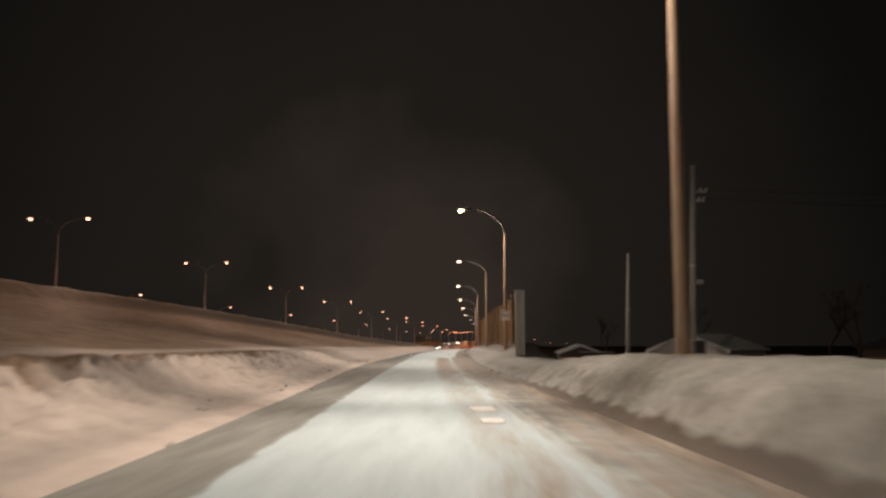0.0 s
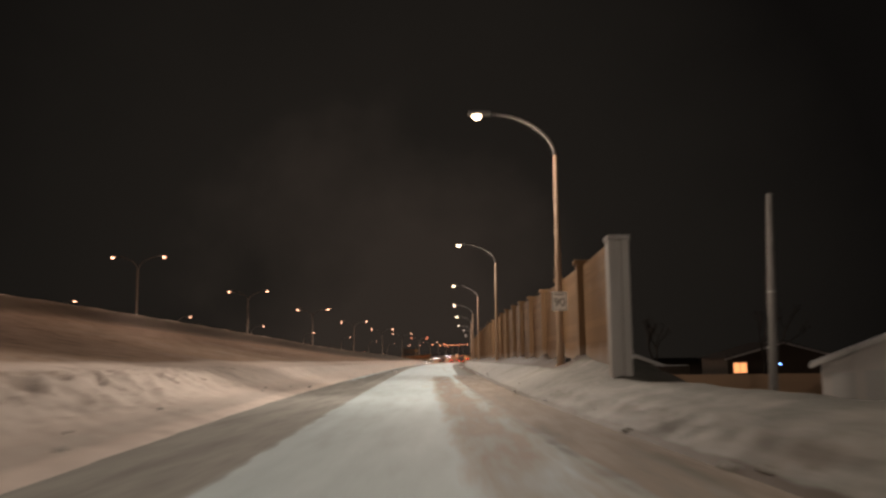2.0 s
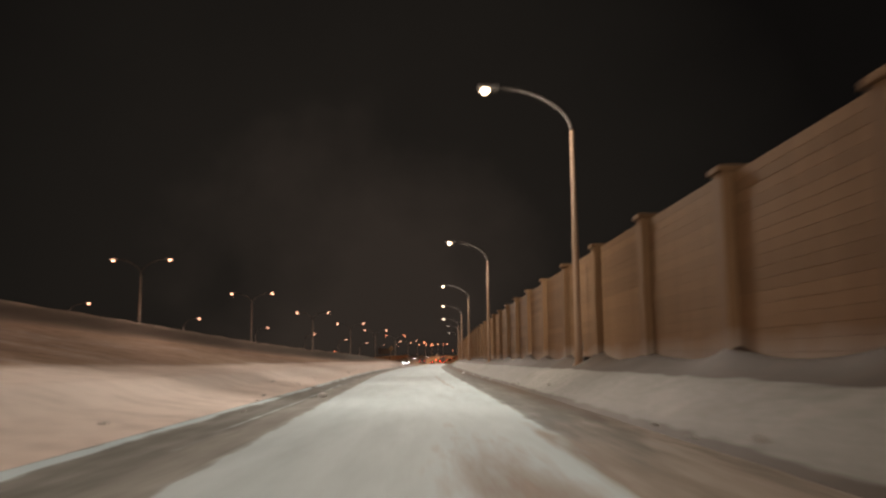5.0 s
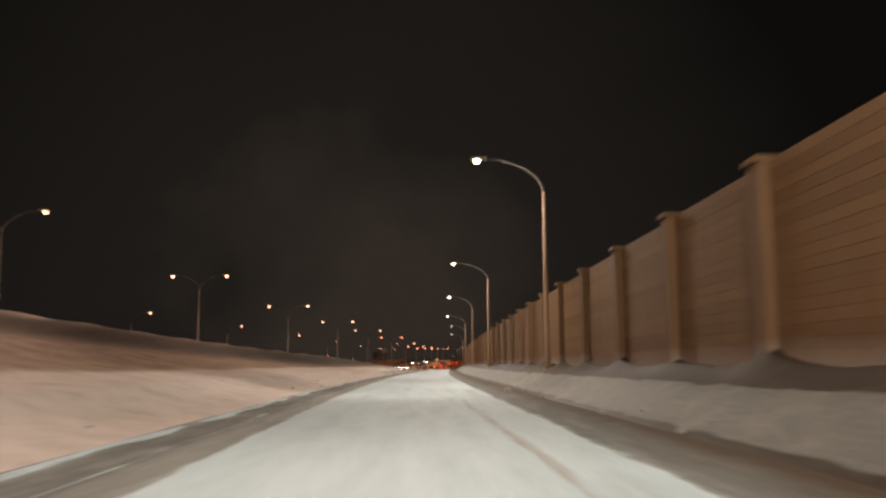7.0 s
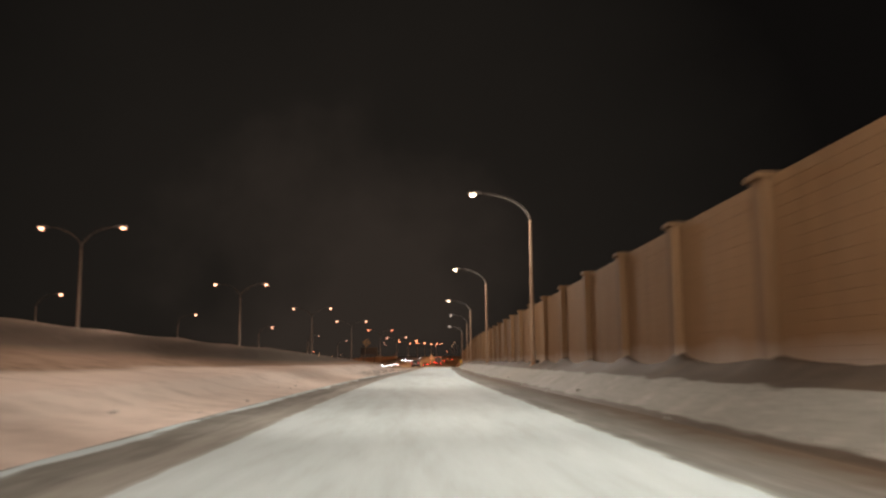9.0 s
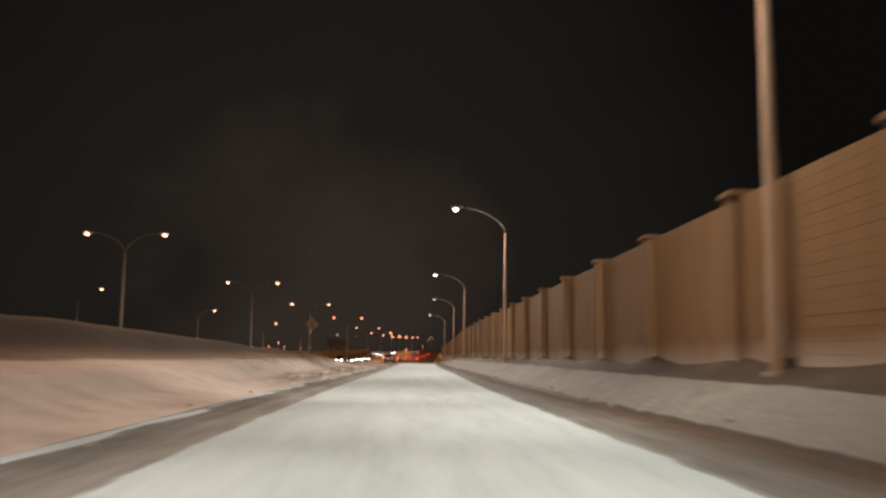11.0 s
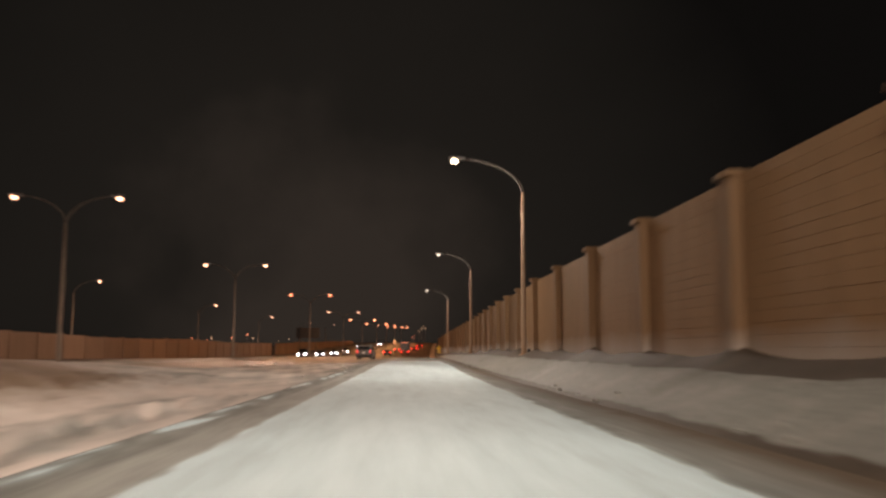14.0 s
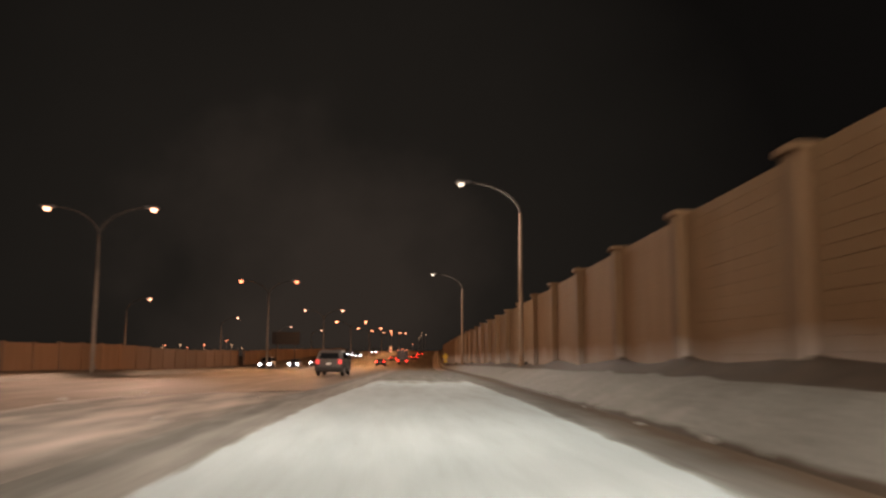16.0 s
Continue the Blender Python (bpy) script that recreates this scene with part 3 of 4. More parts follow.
def end_post():
    """The first post, open to the road's start: a slot for a panel runs down its end face."""
    w, x0, x1 = POST_W / 2, -0.17, POST_D - 0.17
    ring = [(x0, -w), (0.03, -w), (0.05, -w + 0.10), (0.17, -w + 0.10), (0.19, -w), (x1, -w), (x1, w), (x0, w)]
    bm = bmesh.new()
    lo, hi = [bm.verts.new((x, y, -PANEL_H - 0.7)) for x, y in ring], [bm.verts.new((x, y, -0.14)) for x, y in ring]
    bm.faces.new(lo[::-1])
    bm.faces.new(hi)
    for i in range(len(ring)):
        j = (i + 1) % len(ring)
        bm.faces.new((lo[i], lo[j], hi[j], hi[i]))
    bmesh.ops.recalc_face_normals(bm, faces=bm.faces)
    bmesh.ops.bevel(bm, geom=[ed for ed in bm.edges if abs(ed.verts[0].co.z - ed.verts[1].co.z) > 1], offset=0.012, segments=2, affect="EDGES")
    return bm


def noise_wall():
    wall = empty("noise_wall")
    tagged(wall, "long tan concrete noise wall with projecting posts, snow drifted along its foot", "noise wall")
    bays = 66
    length = BAY - POST_W + 0.06
    rw = random.Random(21)
    boards = []
    for front in FRONTS:
        verts, faces = [], []
        board_geometry(0, front, 0, length, verts, faces)
        boards.append(mesh_from("board", verts, faces, PANEL))
    pm, cm, back = None, None, None
    for k in range(bays + 1):
        y = float(POST_AT(k))
        x = float(WALL_X(y))
        turn = math.degrees(math.atan2(-float(WALL_X(y + 3) - WALL_X(y - 3)), 6.0))
        top = float(WALL_TOP(y)) + 0.10
        if k == 0:
            post = part("post", end_post(), PALE_POST, wall, "pale grey concrete end post with a panel slot")
            part("cap", box(bmesh.new(), -0.20, POST_D - 0.14, -POST_W / 2 - 0.03, POST_W / 2 + 0.03, -0.14, 0.0, 0.03), PALE_POST, post)
        elif pm is None:
            post = part("post", box(bmesh.new(), -0.17, POST_D - 0.17, -POST_W / 2, POST_W / 2, -PANEL_H - 0.7, -0.13, 0.03), POST, wall)
            cap = part("cap", box(bmesh.new(), -0.25, POST_D - 0.10, -POST_W / 2 - 0.06, POST_W / 2 + 0.06, -0.13, 0.0, 0.025), POST, post)
            pm, cm = post.data, cap.data
        else:
            post = new("post", pm)
            post.parent = wall
            cap = new("cap", cm)
            cap.parent = post
        post.matrix_basis = pose(x, y, top + rw.uniform(-0.02, 0.02), 0, rw.uniform(-0.3, 0.3), turn)
        if k == bays:
            break
        y2 = float(POST_AT(k + 1))
        bay = y2 - y
        x2 = float(WALL_X(y2))
        turn = math.degrees(math.atan2(-(x2 - x), bay))
        zt = float(WALL_TOP(y + bay / 2)) - 0.02 + rw.uniform(-0.015, 0.015)
        m = pose(x, y, zt - PANEL_H, 0, 0, turn)
        stretch = Matrix.Diagonal((1, (bay - POST_W + 0.06) / length, 1, 1))
        lay = [rw.randrange(4) for _ in range(3)]
        if back is None:
            back = part("backing", box(bmesh.new(), 0.066, 0.24, 0, length, 0, PANEL_H - 0.01), PANEL, wall)
            slab = back
        else:
            slab = new("backing", back.data)
            slab.parent = wall
        slab.matrix_basis = m @ pose(0, POST_W / 2 - 0.03, 0) @ stretch
        if k < NEAR_BAYS:
            for c in range(COURSES):
                b = new("board", boards[(lay[c // 7] + (c * 5 + k) % 7 // 6) % 4])
                b.parent = wall
                b.matrix_basis = m @ pose(0, POST_W / 2 - 0.03, c * COURSE_H) @ stretch
        else:
            verts, faces = [], []
            for c in range(COURSES):
                board_geometry(c * COURSE_H, FRONTS[(lay[c // 7] + (c * 5 + k) % 7 // 6) % 4], 0, bay - POST_W + 0.06, verts, faces)
            p = new("panel", mesh_from("panel", verts, faces, PANEL))
            p.parent = wall
            p.matrix_basis = m @ pose(0, POST_W / 2 - 0.03, 0)
    return wall


noise_wall()


# ---------------------------------------------------------------- street lamps
def spot(name, colour, watts, parent, m, size=120, blend=0.6):
    d = bpy.data.lights.new(name, "SPOT")
    d.energy, d.color, d.spot_size, d.spot_blend, d.shadow_soft_size = watts, colour, radians(size), blend, 0.18
    ob = new(name, d)
    ob.parent = parent
    ob.matrix_basis = m
    return ob


def davit(bm, z0, arm, rise, sign):
    """A curved arm from the pole's top, bending out sideways."""
    pts, rad = [], []
    for i in range(15):
        a = i / 14
        ang = a * math.pi / 2
        pts.append((sign * arm * (1 - math.cos(ang)) ** 0.9, 0, z0 + rise * math.sin(ang)))
        rad.append(0.075 - 0.03 * a)
    return tube(bm, pts, rad, 10)


def cobra_head(parent, sign, arm, z, lens_mat, big=1.0):
    bm = bmesh.new()
    x = sign * arm
    box(bm, min(x - sign * 0.15, x + sign * 0.75), max(x - sign * 0.15, x + sign * 0.75), -0.17, 0.17, z - 0.06, z + 0.12, 0.05)
    head = part("lamp_head", bm, LAMP_SHELL, parent, "grey cobra-head lamp housing")
    bm = bmesh.new()
    bmesh.ops.create_uvsphere(bm, u_segments=16, v_segments=10, radius=1.0)
    bmesh.ops.scale(bm, vec=(0.23 * big, 0.20 * big, 0.18 * big), verts=bm.verts)
    bmesh.ops.translate(bm, vec=(x + sign * 0.42, 0, z - 0.09), verts=bm.verts)
    part("lens", bm, lens_mat, head, "glowing lamp lens", True)
    return head


def street_lamp(height, arms, lens_mat, colour, watts, arm=2.85, rise=1.75, radius=0.145, aim=18, throw=55, cone=128, nadir=0.0, spill=0.0, big=1.0, metal=STEEL):
    """A tapered steel pole with one or two curved arms; height is the lens above the pole's foot."""
    lamp = empty("street_lamp")
    top = height + 0.1
    z0 = top - rise
    bm = tube(bmesh.new(), [(0, 0, -1.5), (0, 0, 0.4), (0, 0, z0 * 0.5), (0, 0, z0)], [radius, radius * 0.98, radius * 0.82, radius * 0.62], 16)
    part("pole", bm, metal, lamp, "tapered steel pole", True)
    bm = box(bmesh.new(), -0.2, 0.2, -0.2, 0.2, -0.4, -0.06, 0.03)
    part("base_plate", bm, metal, lamp)
    bm = box(bmesh.new(), radius - 0.01, radius + 0.02, -0.06, 0.06, 0.45, 0.75, 0.006)
    part("hatch", bm, LAMP_SHELL, lamp)
    if metal is BROWN_STEEL:
        part("junction_box", box(bmesh.new(), radius + 0.03, radius + 0.25, -0.13, 0.10, -0.15, 0.20, 0.015), BOX_BLACK, lamp, "black junction box at the foot")
    for sign in arms:
        part("arm", davit(bmesh.new(), z0, arm, rise, sign), ARM_STEEL, lamp, "curved steel arm", True)
        cobra_head(lamp, sign, arm, top, lens_mat, big)
        if watts:
            for tilt in (-throw, throw):
                spot("bulb", colour, watts, lamp, pose(sign * (arm + 0.42), 0, height - 0.32, tilt, 0, 0) @ pose(0, 0, 0, 0, -sign * aim, 0), cone, 1.0)
            if nadir:
                spot("bulb", colour, watts * nadir, lamp, pose(sign * (arm + 0.42), 0, height - 0.34, 0, -sign * 14, 0), 118, 1.0)
            if spill:
                spot("bulb", colour, watts * spill * 4, lamp, pose(sign * (arm + 0.42), 0, height - 0.34, 0, sign * 38, 0), 150, 0.7)
    return lamp


LAMP_ROW = [(-36, 1.4, 11.0), (8.3, 0.5, 11.0), (53.0, -0.68, 10.89), (98.5, -1.45, 11.65), (142.7, -2.23, 11.6), (188.2, -2.46, 11.58), (232.0, -2.13, 11.5), (276.7, -1.74, 11.06),
            (322.4, 0.0, 11.09), (373.5, 1.03, 10.7)]
for y, x, z in LAMP_ROW:
    foot = float(np.squeeze(ground_z(float(POLE_X(y)), y))) + 0.07
    old = y < 20
    watts = RAMP_WATTS * (0.53 if old else 0.92 if y < 200 else 0.9 if y < 300 else 0.6)
    lamp = street_lamp(z - foot, (-1,), LENS_RAMP if y < 300 else LENS_DIM, RAMP_LAMP if y > 60 else OLD_LAMP, watts, arm=float(POLE_X(y)) - x - 0.42, aim=10 if old else 17,
                       throw=58 if old else 70, cone=126 if old else 94, nadir=0.10 if old else 0.28, spill=0.10 if old else 0.045, big=0.85, metal=BROWN_STEEL)
    lamp.matrix_basis = pose(float(POLE_X(y)), y, foot)
    tagged(lamp, "tall brown weathered steel street lamp, one curved arm, lit warm white", "street lamp", "street lamps along the ramp")

MEDIAN_ROW = [(45, 15.5), (85.3, 15.37), (125.8, 14.28), (164.0, 12.87), (203.8, 12.04), (246.0, 11.21), (287.3, 10.6), (327.7, 10.23), (376.4, 9.98), (426, 9.23), (470, 9.0), (520, 9.2), (570, 10.0), (625, 11), (680, 12.2)]
for y, z in MEDIAN_ROW:
    foot = float(HIGHWAY_Z(y))
    sodium = 440 < y or 350 < y < 400
    lamp = street_lamp(z - foot, (-1, 1), (LENS_FAR_SODIUM if y > 440 else LENS_SODIUM) if sodium else LENS_ROAD, SODIUM if sodium else ROAD_LAMP, ROAD_WATTS * (1.1 if y > 440 else 1.2 if sodium else 0.62 if 220 < y < 300 else 1.0 if y < 300 else 1.25), aim=26, big=1.15 if sodium else 0.95)
    lamp.matrix_basis = pose(float(MEDIAN_X(y)), y, foot)
    tagged(lamp, "steel highway lamp with two curved arms, lit " + ("orange" if sodium else "warm white"), "street lamp", "double lamps in the highway median")

FAR_ROW = [(120, -73.0, 12.2), (165, -67.5, 11.6), (208, -61, 11.0), (251.5, -54.7, 10.52), (297.4, -48.8, 10.21), (347.9, -43.4, 9.84), (400, -38.5, 9.3), (450, -34.5, 8.9), (505, -30, 9.0), (560, -26, 9.8)]
for y, x, z in FAR_ROW:
    foot = float(np.squeeze(ground_z(x - 2.9, y)))
    lamp = street_lamp(z - foot, (1,), LENS_ROAD, ROAD_LAMP, 0)
    lamp.matrix_basis = pose(x - 3.27, y, foot)
    tagged(lamp, "single-arm street lamp lit warm white beyond the highway", "street lamp", "street lamps beyond the highway")


# ---------------------------------------------------------------- signs
def text_mesh(words, size, mat, name="number"):
    cu = bpy.data.curves.new(name, "FONT")
    cu.body, cu.size, cu.align_x, cu.align_y, cu.extrude = words, size, "CENTER", "CENTER", 0.002
    tmp = bpy.data.objects.new(name, cu)
    scene.collection.objects.link(tmp)
    bpy.context.view_layer.update()
    me = bpy.data.meshes.new_from_object(tmp.evaluated_get(bpy.context.evaluated_depsgraph_get()))
    bpy.data.objects.remove(tmp)
    me.materials.clear()
    me.materials.append(mat)
    return me


SIGN_WHITE = plain("white_sign_sheeting", (0.86, 0.86, 0.83), 0.4, 0, 5, 0.08)
SIGN_BLACK = plain("black_sign_print", (0.02, 0.02, 0.02), 0.5, 0, 5, 0.2)
SIGN_GREY = plain("faded_sign_print", (0.22, 0.22, 0.21), 0.5, 0, 5, 0.2)
# Yellow sheeting darkened in its colour, as the face gets little light.
SIGN_YELLOW = plain("unlit_yellow_sign_sheeting", (0.15, 0.082, 0.022), 0.5, 0, 5, 0.12)
# Brighter yellow: headlight return from the reflective face is put into the colour.
SIGN_BRIGHT = plain("headlit_yellow_sheeting", (0.85, 0.62, 0.03), 0.4, 0, 5, 0.08)
SIGN_PURPLE = plain("purple_sign_sheeting", (0.24, 0.06, 0.30), 0.5)
DULL_BACK = plain("dull_weathered_sign_back", (0.030, 0.035, 0.046), 0.8, 0.0, 1.5, 0.3)
ALU = plain("sign_back_aluminium", (0.35, 0.35, 0.35), 0.5, 0.6)


def rounded_plate(w, h, r, y0, y1):
    bm = bmesh.new()
    ring = []
    for cx, cz, a0 in ((w / 2 - r, h / 2 - r, 0), (-w / 2 + r, h / 2 - r, 90), (-w / 2 + r, -h / 2 + r, 180), (w / 2 - r, -h / 2 + r, 270)):
        for i in range(6):
            a = radians(a0 + 18 * i)
            ring.append((cx + r * math.cos(a), cz + r * math.sin(a)))
    f = [bm.verts.new((x, y0, z)) for x, z in ring]
    b = [bm.verts.new((x, y1, z)) for x, z in ring]
    bm.faces.new(f)
    bm.faces.new(b[::-1])
    for i in range(len(ring)):
        j = (i + 1) % len(ring)
        bm.faces.new((f[i], b[i], b[j], f[j]))
    bmesh.ops.recalc_face_normals(bm, faces=bm.faces)
    return bm


def speed_sign(x, y, z):
    sign = tagged(empty("speed_limit_sign", pose(x, y, z, 0, 0, 2)), "white rectangular speed limit sign on a lamp pole, black number", "road sign")
    part("plate", rounded_plate(0.60, 0.75, 0.05, -0.004, 0.004), SIGN_WHITE, sign)
    bm = bmesh.new()
    for x0, x1, z0, z1 in ((-0.27, 0.27, 0.338, 0.35), (-0.27, 0.27, -0.35, -0.338), (-0.278, -0.266, -0.345, 0.345), (0.266, 0.278, -0.345, 0.345)):
        box(bm, x0, x1, -0.0075, -0.0045, z0, z1)
    part("border", bm, SIGN_BLACK, sign)
    bm = box(bmesh.new(), -0.21, 0.21, -0.0075, -0.0045, 0.235, 0.28)
    part("word_bar", bm, SIGN_GREY, sign)
    num = new("number", text_mesh("90", 0.46, SIGN_BLACK))
    num.parent = sign
    num.matrix_basis = pose(0, -0.008, -0.06, 90, 0, 0)
    for dz in (-0.22, 0.22):
        part("bracket", box(bmesh.new(), -0.16, 0.16, 0.005, 0.03, dz - 0.02, dz + 0.02, 0.004), ALU, sign)
    return sign


speed_sign(float(POLE_X(53.0)), 52.84, 3.34)


def diamond(name, side, z, foot, top, thick, steel, label, sheeting, tab=False, arrow=True):
    """A diamond warning sign, its centre z above the origin, on a square post."""
    sign = tagged(empty(name), label, "road sign")
    bm = rounded_plate(side, side, 0.05, -0.004, 0.004)
    bmesh.ops.rotate(bm, cent=(0, 0, 0), matrix=Matrix.Rotation(radians(45), 3, "Y"), verts=bm.verts)
    bmesh.ops.translate(bm, vec=(0, -0.05, z), verts=bm.verts)
    part("plate", bm, sheeting, sign)
    if arrow:
        bm = bmesh.new()
        box(bm, -0.03, 0.03, -0.058, -0.0555, z - 0.26, z + 0.14)
        v = [bm.verts.new(c) for c in ((-0.09, -0.057, z + 0.14), (0.09, -0.057, z + 0.14), (0, -0.057, z + 0.3))]
        bm.faces.new(v)
        box(bm, 0.03, 0.17, -0.058, -0.0555, z - 0.22, z - 0.16)
        part("symbol", bm, SIGN_BLACK, sign)
    if tab:
        part("tab", rounded_plate(side * 0.8, side * 0.4, 0.03, -0.054, -0.046), sheeting, sign).matrix_basis = pose(0, 0, z - side * 0.98)
    part("post", box(bmesh.new(), -thick, thick, -thick, thick, foot, top, 0.006), steel, sign)
    return sign


diamond("merge_sign", 0.75, 0, -2.9, 0.45, 0.03, ARM_STEEL, "yellow diamond warning sign on a leaning post in snow", SIGN_YELLOW).matrix_basis = pose(-12.44, 236.5, 3.43, 0, 8, -6)
diamond("warning_sign", 0.9, 2.1, -0.8, 2.6, 0.04, ALU, "bright yellow diamond warning sign with a small tab", SIGN_BRIGHT, True, False).matrix_basis = pose(6.4, 431.0, -0.85, 0, 0, -3)

ms = tagged(empty("marker_sign", pose(-3.3, 523, float(HIGHWAY_Z(523)))), "small pale marker sign with a purple band on a post", "road sign")
part("plate", rounded_plate(0.75, 1.5, 0.06, -0.012, 0.012), SIGN_WHITE, ms).matrix_basis = pose(0, -0.06, 2.75)
part("colour_band", box(bmesh.new(), -0.3, 0.3, -0.078, -0.073, 2.2, 2.75), SIGN_PURPLE, ms)
part("post", box(bmesh.new(), -0.04, 0.04, -0.045, 0.035, -0.5, 3.4, 0.008), ALU, ms)

back = tagged(empty("guide_sign", pose(-28.3, 480, float(HIGHWAY_Z(480)) - 0.7)), "large highway sign seen from its grey metal back, on two posts", "road sign")
for i in range(4):
    part("plate", rounded_plate(6.6, 0.74, 0.03, 0.0, 0.02), DULL_BACK, back).matrix_basis = pose(0, 0, 5.4 + 0.76 * i)
for sx in (-2.2, 2.2):
    part("post", box(bmesh.new(), sx - 0.1, sx + 0.1, -0.23, -0.03, -0.5, 8.1, 0.015), DULL_BACK, back)
for z in (5.7, 7.4):
    part("rail", box(bmesh.new(), -3.2, 3.2, -0.029, -0.002, z - 0.05, z + 0.05, 0.004), DULL_BACK, back)


# ---------------------------------------------------------------- yard beside the ramp
SIDING = plain("pale_house_siding", (0.82, 0.77, 0.73), 0.7, 0, 1.2, 0.12)
TRIM = plain("white_trim", (0.72, 0.70, 0.67), 0.6, 0, 2, 0.1)
ROOF_SNOW = plain("snow_on_roof", (0.70, 0.70, 0.70), 0.8, 0, 0.6, 0.12)
DARK_WALL = plain("dark_stained_boards", (0.10, 0.075, 0.055), 0.85, 0, 3, 0.35)
DARK_SHINGLE = plain("dark_roof_shingle", (0.05, 0.047, 0.045), 0.9, 0, 5, 0.35)
FENCE_WOOD = plain("brown_fence_boards", (0.42, 0.27, 0.17), 0.85, 0, 3, 0.35)
GLASS = plain("dark_window_glass", (0.02, 0.022, 0.025), 0.12, 0, 1, 0.1)
LOW = -1.55


def gable_house(name, label, width, depth, eave, rise, wall_mat, boards=True, roof_mat=None):
    """A small house with its gable towards -y: walls with lap boards, roof slabs with snow, fascia, door, window."""
    h = tagged(empty(name), label, "house")
    w = width / 2
    bm = bmesh.new()
    prof = [(-w, -0.6), (w, -0.6), (w, eave), (0, eave + rise), (-w, eave)]
    f = [bm.verts.new((x, 0, z)) for x, z in prof]
    b = [bm.verts.new((x, depth, z)) for x, z in prof]
    bm.faces.new(f)
    bm.faces.new(b[::-1])
    for i in range(5):
        j = (i + 1) % 5
        bm.faces.new((f[i], b[i], b[j], f[j]))
    bmesh.ops.recalc_face_normals(bm, faces=bm.faces)
    body = part("wall", bm, wall_mat, h)
    if boards:
        z = 0.1
        while z < eave + rise - 0.25:
            half = w if z + 0.2 < eave else w * (eave + rise - z - 0.2) / rise
            part("siding_board", box(bmesh.new(), -half + 0.02, half - 0.02, -0.03, -0.003, z, z + 0.19, 0.004), wall_mat, body)
            z += 0.2
    ov = 0.35
    k = rise / w
    for s in (-1, 1):
        bm = bmesh.new()
        a = [(0, eave + rise + 0.06), (s * (w + ov), eave - ov * k + 0.06), (s * (w + ov), eave - ov * k + 0.14), (0, eave + rise + 0.15)]
        f = [bm.verts.new((x, -0.4, z)) for x, z in a]
        b = [bm.verts.new((x, depth + 0.4, z)) for x, z in a]
        bm.faces.new(f)
        bm.faces.new(b[::-1])
        for i in range(4):
            j = (i + 1) % 4
            bm.faces.new((f[i], b[i], b[j], f[j]))
        bmesh.ops.recalc_face_normals(bm, faces=bm.faces)
        bmesh.ops.bevel(bm, geom=list(bm.edges), offset=0.03, segments=2, affect="EDGES")
        roof = part("roof", bm, roof_mat or ROOF_SNOW, h, "dark shingled roof slope" if roof_mat else "roof slope under old snow")
        bm = bmesh.new()
        a = [(0, eave + rise - 0.12), (s * (w + ov), eave - ov * k - 0.12), (s * (w + ov), eave - ov * k + 0.055), (0, eave + rise + 0.055)]
        f = [bm.verts.new((x, -0.43, z)) for x, z in a]
        b = [bm.verts.new((x, -0.39, z)) for x, z in a]
        bm.faces.new(f)
        bm.faces.new(b[::-1])
        for i in range(4):
            j = (i + 1) % 4
            bm.faces.new((f[i], b[i], b[j], f[j]))
        bmesh.ops.recalc_face_normals(bm, faces=bm.faces)
        part("fascia", bm, TRIM, roof, "white fascia board")
    return h


def add_door(h, x0, x1, z1, mat):
    d = part("door", box(bmesh.new(), x0, x1, -0.07, -0.035, 0, z1, 0.01), mat, h)
    n = max(2, round(z1 / 0.5))
    for i in range(n):
        part("panel", box(bmesh.new(), x0 + 0.06, x1 - 0.06, -0.085, -0.072, i * z1 / n + 0.05, (i + 1) * z1 / n - 0.04, 0.006), mat, d)
    return d


garage = gable_house("garage", "white-sided garage with a snowy gable roof", 5.4, 8.0, 2.42, 1.02, SIDING)
garage.matrix_basis = pose(15.2, 52.55, LOW, 0, 0, -36)
add_door(garage, -2.3, -1.45, 2.0, TRIM)
add_door(garage, -1.1, 2.1, 2.1, TRIM)
shed = gable_house("shed", "small dark garden shed with snow on its roof", 4.2, 3.5, 2.0, 0.75, DARK_WALL)
shed.matrix_basis = pose(11.6, 84.0, LOW, 0, 0, 0)
house = gable_house("bungalow", "dark bungalow behind the yards with one lit window", 11.0, 9.0, 2.5, 1.5, DARK_WALL, False, DARK_SHINGLE)
house.matrix_basis = pose(30.5, 105.2, LOW, 0, 0, 0)
win = part("window", box(bmesh.new(), -5.0, -3.6, -0.08, 0.02, 1.0, 2.1, 0.01), TRIM, house)
LIT_WINDOW = glow("lit_orange_window", (1.0, 0.36, 0.13), 1.6)
for i in range(2):
    part("pane", box(bmesh.new(), -4.93 + 0.66 * i, -4.33 + 0.66 * i, -0.095, -0.083, 1.07, 2.03), LIT_WINDOW, win, "orange-lit pane")
house2 = gable_house("house", "dark house with a low shingled roof behind the yards", 9.0, 8.0, 2.4, 1.4, DARK_WALL, False, DARK_SHINGLE)
house2.matrix_basis = pose(44, 70, LOW, 0, 0, 12)

blue = tagged(empty("blue_lamp", pose(26.7, 95.8, LOW)), "small blue yard lamp on a thin post", "lamp")
part("post", tube(bmesh.new(), [(0, 0, -0.4), (0, 0, 1.9)], [0.03, 0.03], 8), SIGN_BLACK, blue)
bm = bmesh.new()
bmesh.ops.create_icosphere(bm, subdivisions=2, radius=0.11)
bmesh.ops.translate(bm, vec=(0, 0, 1.98), verts=bm.verts)
part("globe", bm, glow("blue_light", (0.15, 0.35, 1.0), 6.0), blue, "glowing blue globe", True)


